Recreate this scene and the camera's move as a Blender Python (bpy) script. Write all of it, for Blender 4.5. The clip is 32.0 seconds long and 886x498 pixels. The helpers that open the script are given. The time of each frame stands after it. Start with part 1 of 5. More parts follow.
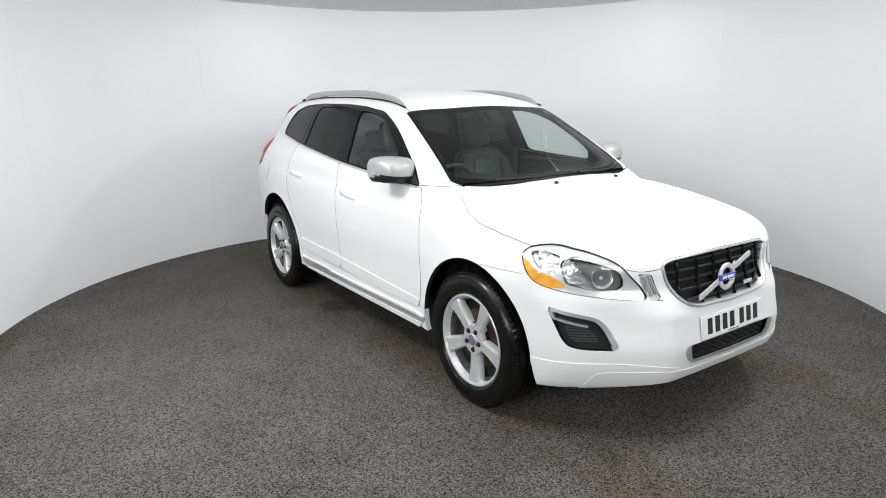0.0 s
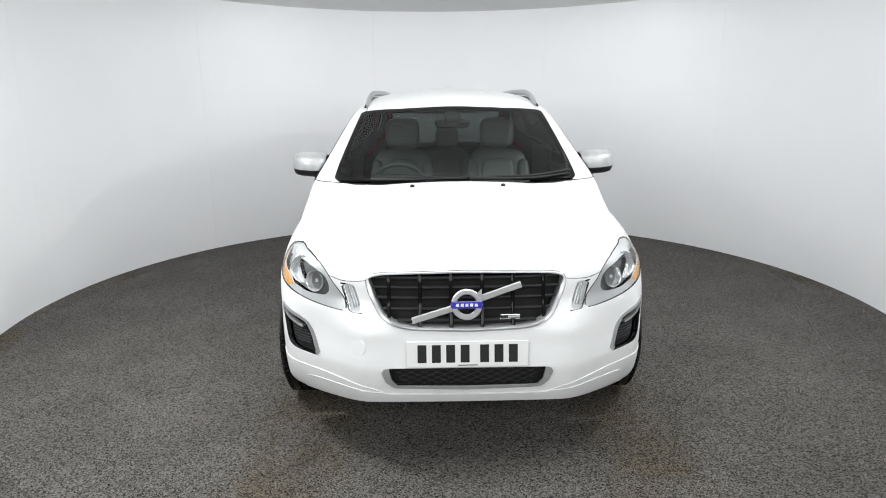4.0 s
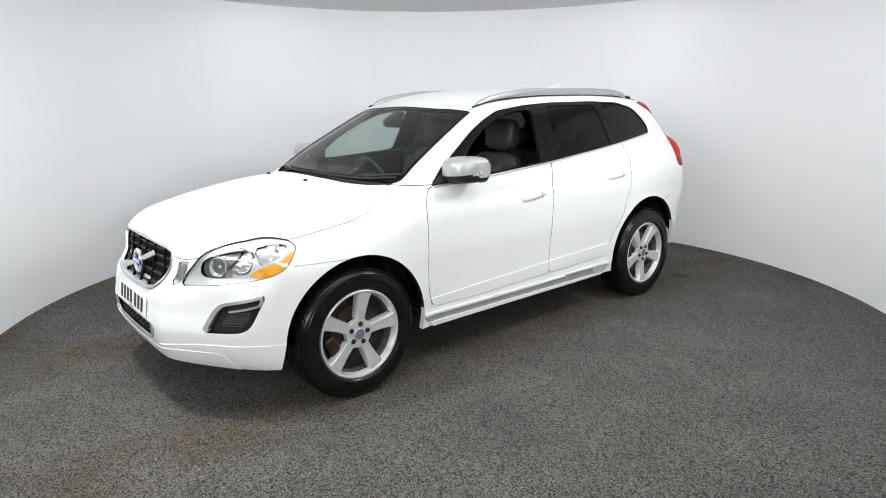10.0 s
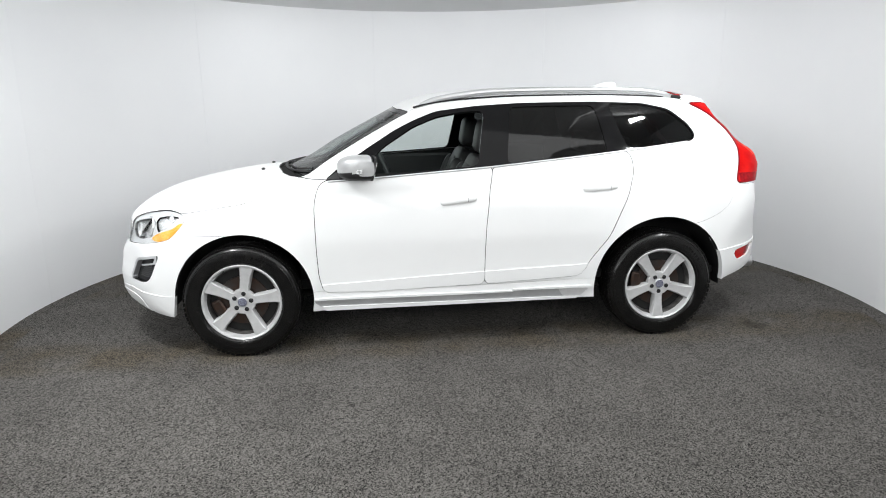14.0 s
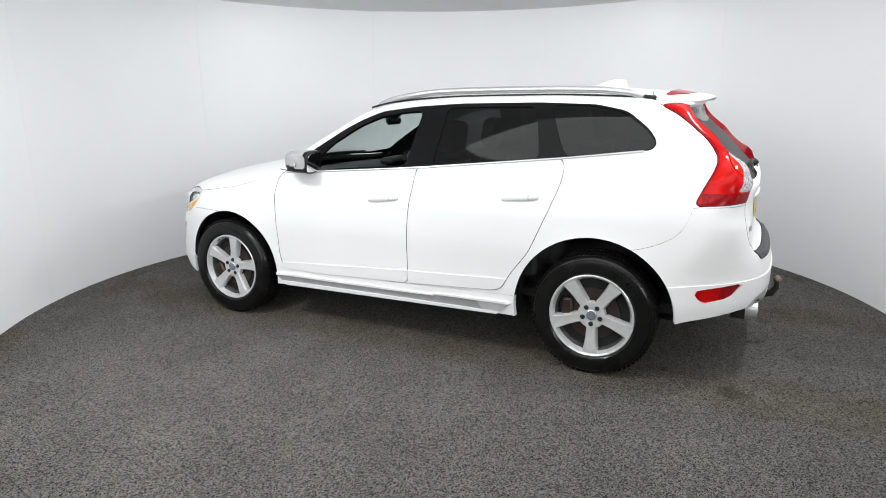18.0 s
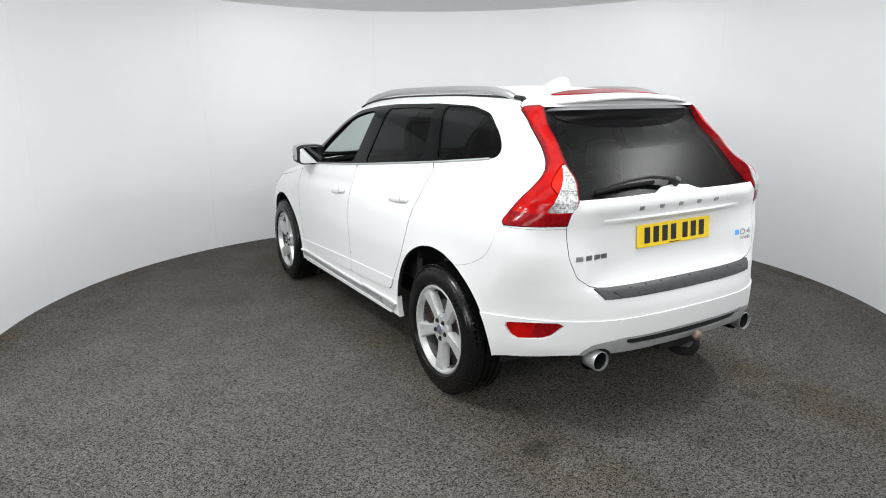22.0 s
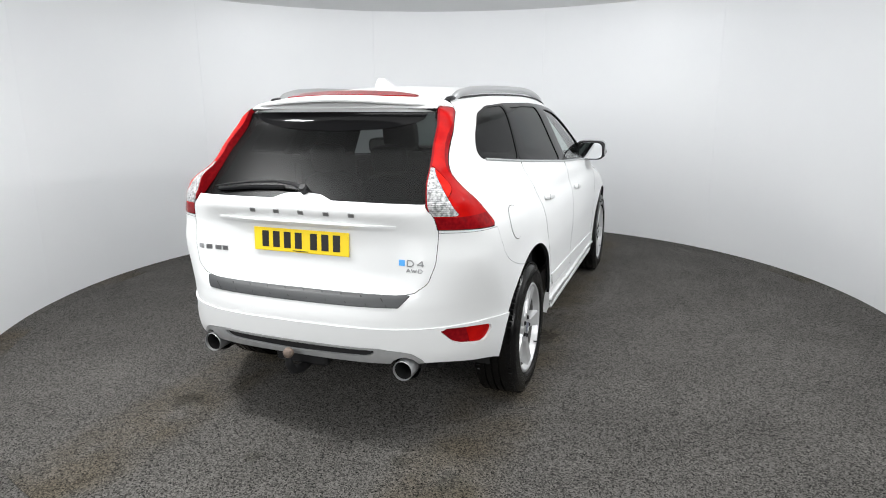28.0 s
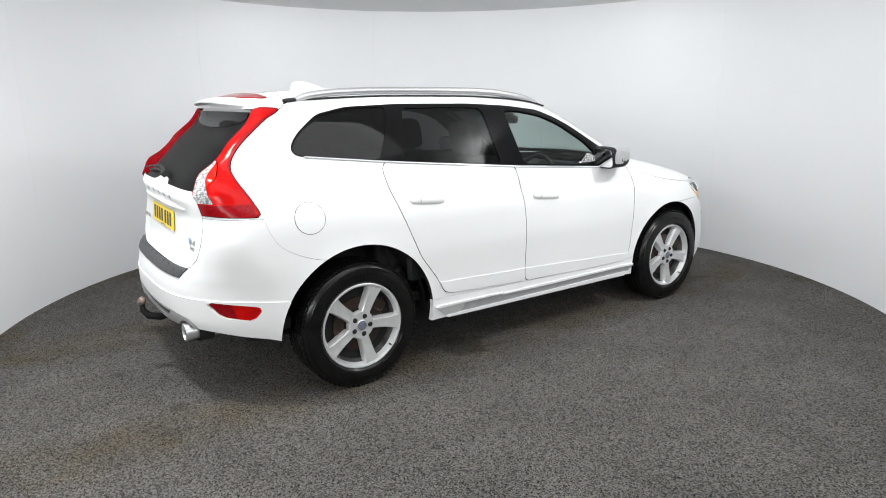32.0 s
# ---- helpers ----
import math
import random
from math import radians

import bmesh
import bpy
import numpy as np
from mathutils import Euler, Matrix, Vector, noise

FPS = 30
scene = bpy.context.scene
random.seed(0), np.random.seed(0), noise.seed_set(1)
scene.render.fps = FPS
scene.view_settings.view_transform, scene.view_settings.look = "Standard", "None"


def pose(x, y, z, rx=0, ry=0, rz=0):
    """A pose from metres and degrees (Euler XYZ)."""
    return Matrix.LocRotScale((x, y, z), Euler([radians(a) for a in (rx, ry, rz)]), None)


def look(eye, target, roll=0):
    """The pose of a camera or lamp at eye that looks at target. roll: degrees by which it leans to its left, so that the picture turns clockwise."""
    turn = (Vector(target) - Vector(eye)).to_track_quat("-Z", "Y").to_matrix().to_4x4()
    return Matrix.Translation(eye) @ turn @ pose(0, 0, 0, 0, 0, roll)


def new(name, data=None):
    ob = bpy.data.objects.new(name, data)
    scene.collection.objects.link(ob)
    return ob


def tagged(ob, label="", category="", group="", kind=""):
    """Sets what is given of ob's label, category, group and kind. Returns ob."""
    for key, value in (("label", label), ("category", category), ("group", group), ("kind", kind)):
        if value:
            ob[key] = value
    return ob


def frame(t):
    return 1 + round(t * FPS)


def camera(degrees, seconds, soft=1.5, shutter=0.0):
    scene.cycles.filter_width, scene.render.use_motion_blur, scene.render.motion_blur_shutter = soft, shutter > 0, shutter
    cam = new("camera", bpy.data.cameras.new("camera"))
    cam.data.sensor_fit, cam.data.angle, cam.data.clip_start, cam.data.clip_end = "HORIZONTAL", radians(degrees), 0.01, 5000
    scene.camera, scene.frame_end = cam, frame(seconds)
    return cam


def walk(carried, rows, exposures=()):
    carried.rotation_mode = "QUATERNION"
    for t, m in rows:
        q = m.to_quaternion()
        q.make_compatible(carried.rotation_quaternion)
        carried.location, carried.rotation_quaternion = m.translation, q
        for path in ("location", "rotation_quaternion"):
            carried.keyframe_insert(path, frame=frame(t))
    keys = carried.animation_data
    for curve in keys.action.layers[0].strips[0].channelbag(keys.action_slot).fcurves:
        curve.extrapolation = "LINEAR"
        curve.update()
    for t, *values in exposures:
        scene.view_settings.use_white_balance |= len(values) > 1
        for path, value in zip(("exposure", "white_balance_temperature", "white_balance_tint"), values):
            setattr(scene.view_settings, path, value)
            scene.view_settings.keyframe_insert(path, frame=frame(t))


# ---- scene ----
CAR_X, CAR_Y = 0.077, -0.017          # the car's middle on the turntable
RIDE = 0.012                          # the body's height over its drawing line
cam = camera(70.18, 32.0, soft=1.0)
walk(cam, [(0.0, pose(0, -4.876, 1.601, 90 - 13.30, 0.526, 0.83)), (32.0, pose(0, -4.876, 1.601, 90 - 13.30, 0.526, 0.83))])

# ---- world and lights ----
world = bpy.data.worlds.new("studio_air")
scene.world = world
world.use_nodes = True
world.node_tree.nodes["Background"].inputs[0].default_value = (0.9, 0.95, 1.0, 1)
world.node_tree.nodes["Background"].inputs[1].default_value = 0.05
scene.view_settings.exposure = -0.18


COOL = (0.985, 0.998, 1.0)


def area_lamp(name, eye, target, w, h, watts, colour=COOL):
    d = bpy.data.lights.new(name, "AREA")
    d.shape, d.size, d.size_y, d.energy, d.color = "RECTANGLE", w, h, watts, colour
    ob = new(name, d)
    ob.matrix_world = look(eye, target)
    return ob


area_lamp("ceiling_softbox", (0, 0.2, 2.63), (0, 0.2, 0), 4.4, 4.4, 26, COOL)
area_lamp("ceiling_softbox_front", (0, -2.4, 2.62), (0, -2.2, 0), 5.0, 1.6, 76)
area_lamp("ceiling_lamp_left", (-1.9, -2.0, 2.55), (-1.9, -2.0, 0.0), 0.30, 0.13, 50)
area_lamp("ceiling_lamp_right", (2.25, -1.36, 2.52), (0.0, 0.6, 0.6), 0.14, 0.06, 32)
area_lamp("front_softbox_left", (-2.8, -5.9, 2.2), (-0.3, 0.8, 0.7), 3.6, 0.8, 122)
area_lamp("front_softbox_right", (2.8, -5.9, 2.2), (0.3, 0.8, 0.7), 3.6, 0.8, 102)
# added fill strips, unseen under the ceiling, that brighten the round wall
area_lamp("wall_fill_left", (-1.5, 0.1, 2.6), (-3.3, 0.2, 1.2), 3.4, 0.35, 13)
area_lamp("wall_fill_right", (1.5, 0.1, 2.6), (3.3, 0.2, 1.2), 3.4, 0.35, 14.5)
area_lamp("wall_fill_back", (0, 1.5, 2.6), (0, 3.3, 1.2), 3.4, 0.35, 16)


# ---- materials ----
def material(name, colour, rough=0.5, metal=0.0, coat=0.0, spec=0.5):
    m = bpy.data.materials.new(name)
    m.use_nodes = True
    b = m.node_tree.nodes["Principled BSDF"]
    b.inputs["Base Color"].default_value = (*colour, 1)
    b.inputs["Roughness"].default_value = rough
    b.inputs["Metallic"].default_value = metal
    b.inputs["Coat Weight"].default_value = coat
    b.inputs["Coat Roughness"].default_value = 0.08
    b.inputs["Specular IOR Level"].default_value = spec
    return m


def node(m, kind, **ins):
    n = m.node_tree.nodes.new(kind)
    for k, v in ins.items():
        n.inputs[k.replace("_", " ")].default_value = v
    return n


def wire(m, a, out, b, into):
    m.node_tree.links.new(a.outputs[out], b.inputs[into])


def vary(m, low, high, scale, detail=4.0, space="Object"):
    """Lets a noise run the base colour between two colours."""
    b = m.node_tree.nodes["Principled BSDF"]
    t, n, r = node(m, "ShaderNodeTexCoord"), node(m, "ShaderNodeTexNoise", Scale=scale, Detail=detail), node(m, "ShaderNodeValToRGB")
    r.color_ramp.elements[0].position, r.color_ramp.elements[1].position = 0.35, 0.65
    r.color_ramp.elements[0].color, r.color_ramp.elements[1].color = (*low, 1), (*high, 1)
    wire(m, t, space, n, "Vector")
    wire(m, n, "Fac", r, "Fac")
    wire(m, r, "Color", b, "Base Color")
    return r


def relief(m, scale, strength, distance=0.002, detail=3.0):
    b = m.node_tree.nodes["Principled BSDF"]
    t, n, k = node(m, "ShaderNodeTexCoord"), node(m, "ShaderNodeTexNoise", Scale=scale, Detail=detail), node(m, "ShaderNodeBump", Strength=strength, Distance=distance)
    wire(m, t, "Object", n, "Vector")
    wire(m, n, "Fac", k, "Height")
    wire(m, k, "Normal", b, "Normal")
    return m


def glass(name, tint, gloss=1.0, rough=0.0):
    """A thin pane: tinted see-through with a mirror gloss that grows at a slant."""
    m = bpy.data.materials.new(name)
    m.use_nodes = True
    m.node_tree.nodes.remove(m.node_tree.nodes["Principled BSDF"])
    out = m.node_tree.nodes["Material Output"]
    a, g, f, x = node(m, "ShaderNodeBsdfTransparent", Color=(*tint, 1)), node(m, "ShaderNodeBsdfGlossy", Color=(gloss, gloss, gloss, 1), Roughness=rough), node(m, "ShaderNodeLayerWeight", Blend=0.5), node(m, "ShaderNodeMixShader")
    k, e = node(m, "ShaderNodeMath"), node(m, "ShaderNodeMath")
    k.operation, e.operation = "POWER", "MULTIPLY_ADD"
    k.inputs[1].default_value = 5.0
    e.inputs[1].default_value, e.inputs[2].default_value = 0.90, 0.042
    wire(m, f, "Facing", k, 0)
    wire(m, k, 0, e, 0)
    wire(m, e, 0, x, "Fac")
    m.node_tree.links.new(a.outputs[0], x.inputs[1])
    m.node_tree.links.new(g.outputs[0], x.inputs[2])
    m.node_tree.links.new(x.outputs[0], out.inputs["Surface"])
    return m


PAINT = material("white_car_paint", (0.66, 0.67, 0.67), 0.5, 0, 0.10, 0.35)
vary(PAINT, (0.74, 0.75, 0.752), (0.76, 0.768, 0.77), 1.7)
SILVER = material("silver_paint", (0.40, 0.405, 0.41), 0.38, 0.4, 0.2)
vary(SILVER, (0.38, 0.385, 0.39), (0.43, 0.435, 0.44), 20)
BADGEMETAL = material("grey_badge_metal", (0.40, 0.405, 0.41), 0.28, 0.85)
ALLOY = material("alloy_silver", (0.60, 0.605, 0.61), 0.32, 0.4, 0.3)
vary(ALLOY, (0.58, 0.585, 0.59), (0.63, 0.635, 0.64), 30)
CHROME = material("chrome", (0.78, 0.79, 0.80), 0.14, 1.0)
SATIN = material("satin_aluminium", (0.56, 0.57, 0.58), 0.36, 0.7)
RAIL = material("anodised_rail", (0.50, 0.505, 0.51), 0.34, 0.75)
BLACK = material("black_plastic", (0.014, 0.014, 0.015), 0.5, spec=0.3)
relief(BLACK, 900, 0.25, 0.0005)
GLOSSBLACK = material("gloss_black", (0.007, 0.007, 0.0075), 0.08, 0, 0.0, 0.08)
GREYPLASTIC = material("grey_bumper_plastic", (0.042, 0.044, 0.046), 0.5)
relief(GREYPLASTIC, 700, 0.3, 0.0005)
LINER = material("dark_liner", (0.008, 0.008, 0.008), 0.9)
RUBBER = material("tyre_rubber", (0.004, 0.004, 0.004), 0.24, spec=0.26)
vary(RUBBER, (0.0035, 0.0035, 0.0035), (0.008, 0.0078, 0.0075), 14)
LEATHER = material("black_leather", (0.045, 0.046, 0.047), 0.42)
relief(LEATHER, 160, 0.4, 0.001)
SEATGREY = material("grey_seat_leather", (0.055, 0.057, 0.057), 0.45)
relief(SEATGREY, 160, 0.4, 0.001)
DASH = material("dashboard_plastic", (0.016, 0.017, 0.018), 0.6)
relief(DASH, 400, 0.3, 0.0006)
# a silver barrel, coloured dark to stand for the shade behind the spokes
BARREL = material("shaded_barrel", (0.09, 0.088, 0.086), 0.5, 0.3)
vary(BARREL, (0.05, 0.048, 0.046), (0.12, 0.118, 0.115), 25)
DISC = material("brake_iron", (0.12, 0.10, 0.09), 0.45, 0.8)
vary(DISC, (0.06, 0.036, 0.027), (0.05, 0.045, 0.042), 20)
RED = material("red_lamp_plastic", (0.44, 0.004, 0.004), 0.12, 0, 0.0, 0.12)
vary(RED, (0.36, 0.003, 0.004), (0.50, 0.006, 0.004), 14)
relief(RED, 55, 0.25, 0.004, 1.0)
BRIGHTRED = material("bright_red_lamp_tube", (0.60, 0.010, 0.004), 0.10, 0, 0.0, 0.12)
vary(BRIGHTRED, (0.54, 0.007, 0.003), (0.66, 0.016, 0.005), 7)
DARKRED = material("deep_red_lamp_plastic", (0.24, 0.003, 0.006), 0.14, 0, 0.0, 0.12)
vary(DARKRED, (0.17, 0.003, 0.006), (0.27, 0.006, 0.009), 60)
CLEARLENS = material("ribbed_clear_lens", (0.58, 0.585, 0.59), 0.16, 0.35, 0.5)
vary(CLEARLENS, (0.22, 0.223, 0.225), (0.66, 0.665, 0.67), 75, 2.0)


def ribs(m, scale, strength):
    """Fine moulded ribs across a lens."""
    b = m.node_tree.nodes["Principled BSDF"]
    t, w, k = node(m, "ShaderNodeTexCoord"), node(m, "ShaderNodeTexWave", Scale=scale), node(m, "ShaderNodeBump", Strength=strength, Distance=0.004)
    w.bands_direction = "Z"
    wire(m, t, "Object", w, "Vector")
    wire(m, w, "Fac", k, "Height")
    wire(m, k, "Normal", b, "Normal")
    return w


ribs(CLEARLENS, 36.0, 0.35)
CAPBLUE = material("dark_blue_grey_enamel", (0.10, 0.11, 0.17), 0.3, 0.2, 0.4)
vary(CAPBLUE, (0.05, 0.055, 0.10), (0.26, 0.27, 0.33), 160)
AMBER = material("amber_lens", (0.90, 0.40, 0.05), 0.2, 0, 0.6)
vary(AMBER, (0.84, 0.33, 0.03), (0.93, 0.47, 0.08), 25)
REFLECTOR = material("lamp_reflector", (0.86, 0.87, 0.88), 0.14, 0.8)
FACET = material("faceted_chrome", (0.80, 0.81, 0.82), 0.22, 0.7)
relief(FACET, 52, 0.30, 0.01, 0.0)
LAMPGREY = material("lamp_bezel_grey", (0.66, 0.67, 0.68), 0.3, 0.35)
LAMPDARK = material("lamp_bezel_dark", (0.20, 0.203, 0.206), 0.3, 0.4)
PLATEWHITE = material("white_plate", (0.80, 0.805, 0.80), 0.45)
PLATEYELLOW = material("yellow_plate", (0.86, 0.62, 0.02), 0.4)
INK = material("black_print", (0.012, 0.012, 0.012), 0.5)
BADGEBLUE = material("blue_badge", (0.05, 0.045, 0.42), 0.2, 0, 1.0)
SKYBLUE = material("light_blue_badge", (0.10, 0.40, 0.85), 0.3)
RUST = material("worn_tow_steel", (0.19, 0.14, 0.11), 0.6, 0.4)
vary(RUST, (0.12, 0.09, 0.075), (0.27, 0.21, 0.17), 40)
MIRRORGLASS = material("mirror_glass", (0.85, 0.86, 0.87), 0.02, 1.0)
WINDSCREEN = glass("windscreen_glass", (0.64, 0.73, 0.70), 0.6)
CLEAR = glass("clear_side_glass", (0.72, 0.79, 0.77))
PRIVACY = glass("privacy_glass", (0.036, 0.039, 0.039), 0.55, 0.03)
REARGLASS = glass("rear_privacy_glass", (0.10, 0.11, 0.11), 0.30, 0.36)
LENS = glass("headlamp_lens", (0.97, 0.98, 0.98), 1.0)

WALL = material("white_studio_wall", (0.86, 0.87, 0.885), 0.75)
vary(WALL, (0.85, 0.86, 0.876), (0.873, 0.882, 0.894), 0.8)
CEILING = material("ceiling_grey", (0.78, 0.785, 0.79), 0.9)
BACKWALL = material("grey_back_wall", (0.16, 0.16, 0.165), 0.9)


# ---- the car's outer skin: one smooth implicit form, x ahead, y left, z up ----
def knots(xs, *pairs):
    """A smooth curve through knots (monotone cubic)."""
    px = np.array([q[0] for q in pairs], float)
    py = np.array([q[1] for q in pairs], float)
    h, d = np.diff(px), np.diff(py) / np.diff(px)
    m = np.zeros(len(px))
    m[0], m[-1] = d[0], d[-1]
    for i in range(1, len(px) - 1):
        if d[i - 1] * d[i] > 0:
            w1, w2 = 2 * h[i] + h[i - 1], h[i] + 2 * h[i - 1]
            m[i] = (w1 + w2) / (w1 / d[i - 1] + w2 / d[i])
    xs = np.asarray(xs, float)
    i = np.clip(np.searchsorted(px, xs) - 1, 0, len(h) - 1)
    s = np.clip((xs - px[i]) / h[i], 0, 1)
    return ((2 * s**3 - 3 * s**2 + 1) * py[i] + (s**3 - 2 * s**2 + s) * h[i] * m[i]
            + (3 * s**2 - 2 * s**3) * py[i + 1] + (s**3 - s**2) * h[i] * m[i + 1])


def smax(a, b, r):
    return np.maximum(a, b) + np.maximum(r - np.abs(a - b), 0) ** 2 / (4 * r)


def top_line(x):
    return knots(x, (-2.6, 1.45), (-2.05, 1.572), (-1.84, 1.606), (-1.5, 1.645), (-1.0, 1.672), (-0.5, 1.676), (-0.1, 1.658),
                 (0.12, 1.632), (0.30, 1.578), (0.5, 1.482), (0.8, 1.325), (1.08, 1.165), (1.16, 1.142), (1.35, 1.128),
                 (1.65, 1.082), (1.95, 1.01), (2.1, 0.955), (2.22, 0.875), (2.5, 0.6))


def side_line(x, z):
    w = knots(z, (0.0, 0.84), (0.25, 0.895), (0.42, 0.915), (0.6, 0.925), (0.75, 0.935), (0.9, 0.932), (1.05, 0.905), (1.15, 0.872),
              (1.2, 0.848), (1.55, 0.685), (1.65, 0.63), (1.9, 0.5))
    low = knots(x, (-2.5, 0.80), (-2.2, 0.885), (-1.9, 0.945), (-1.5, 0.985), (-0.9, 1.0), (0.9, 1.0), (1.4, 0.992), (1.7, 0.970),
                (2.0, 0.918), (2.4, 0.80))
    high = knots(x, (-2.3, 0.76), (-1.7, 0.872), (-1.35, 0.920), (-1.0, 0.960), (-0.5, 0.99), (-0.2, 1.0), (0.9, 1.0), (2.4, 0.9))
    k = np.clip((z - 1.0) / 0.3, 0, 1)
    k = k * k * (3 - 2 * k)
    flare = 0.0
    for cx in (1.387, -1.387):
        d = np.hypot(x - cx, z - 0.36)
        flare = flare + 0.016 * np.exp(-(((d - 0.40) / 0.09) ** 2))
    haunch = 0.012 * np.exp(-(((x + 1.75) / 0.35) ** 2) - ((z - 1.13) / 0.11) ** 2)
    tuck = 0.05 * np.clip((-x - 1.75) / 0.3, 0, 1) * np.clip((0.62 - z) / 0.3, 0, 1)
    crease = 0.008 * np.exp(-(((z - 1.0 - 0.03 * (0.9 - x)) / 0.05) ** 2)) * np.clip((1.2 - x) / 0.4, 0, 1)
    return w * (low * (1 - k) + high * k) + flare + haunch - tuck - crease


def nose(z):
    return knots(z, (0.0, 2.02), (0.22, 2.17), (0.30, 2.255), (0.40, 2.290), (0.46, 2.294), (0.50, 2.288), (0.56, 2.275), (0.62, 2.266), (0.68, 2.246), (0.75, 2.217),
                 (0.86, 2.205), (0.95, 2.13), (1.05, 1.95), (1.3, 1.6))


def tail(z, a):
    """The tail's line: a ledge over the bumper in the middle, a plain slope at the corners."""
    middle = knots(z, (0.0, 2.0), (0.27, 2.16), (0.36, 2.26), (0.48, 2.305), (0.60, 2.31), (0.68, 2.295), (0.725, 2.27), (0.75, 2.225), (0.85, 2.190),
                   (1.0, 2.180), (1.05, 2.190), (1.10, 2.205), (1.13, 2.198), (1.16, 2.17), (1.35, 1.99), (1.53, 1.83), (1.56, 1.83), (1.7, 1.83))
    corner = knots(z, (0.0, 2.0), (0.27, 2.16), (0.36, 2.26), (0.48, 2.305), (0.60, 2.31), (0.68, 2.292), (0.78, 2.250), (0.88, 2.215),
                   (1.0, 2.195), (1.10, 2.205), (1.13, 2.198), (1.16, 2.17), (1.35, 1.99), (1.53, 1.83), (1.56, 1.83), (1.7, 1.83))
    k = np.clip((a - 0.46) / 0.16, 0, 1)
    k = k * k * (3 - 2 * k)
    return -(middle * (1 - k) + corner * k)


def form(x, y, z):
    """Below zero inside the body, about metres."""
    a = np.abs(y)
    side = (a - side_line(x, z)) * 0.95
    top = (z - top_line(x) + 0.17 * a**2 + 0.05 * a**6) * 0.9
    low = np.clip((0.73 - z) / 0.13, 0, 1)
    low = low * low * (3 - 2 * low)
    corner = knots(a, (0.0, 0.0), (0.2, 0.003), (0.36, 0.008), (0.43, 0.015), (0.49, 0.042), (0.56, 0.090), (0.665, 0.168), (0.76, 0.245), (0.87, 0.340), (1.1, 0.55))
    front = (x - nose(z) + 0.56 * a**3.3 * (1 - low) + corner * low) * 0.92
    foot = np.clip((0.92 - z) / 0.34, 0, 1)
    foot = foot * foot * (3 - 2 * foot)
    back = (tail(z, a) + (0.36 + 0.26 * foot) * a**(4.6 - 0.4 * foot) + 0.06 * a**2 * foot - x) * 0.92
    roof = np.clip((z - 1.2) / 0.25, 0, 1)
    g = smax(side, top, 0.10 + 0.06 * np.clip((x - 0.9) / 0.5, 0, 1))
    g = smax(g, front, 0.07)
    return smax(g, back, 0.07 - 0.045 * roof)


def slope(p):
    e = 2e-3
    x, y, z = p[:, 0], p[:, 1], p[:, 2]
    g = np.stack([form(x + e, y, z) - form(x - e, y, z), form(x, y + e, z) - form(x, y - e, z), form(x, y, z + e) - form(x, y, z - e)], 1) / (2 * e)
    return g


def settle(p):
    """Puts points onto the skin."""
    for _ in range(4):
        g = slope(p)
        p = p - g * (form(p[:, 0], p[:, 1], p[:, 2]) / np.maximum((g * g).sum(1), 0.05))[:, None]
    return p


def unit(v):
    return v / np.maximum(np.linalg.norm(v, axis=1), 1e-9)[:, None]


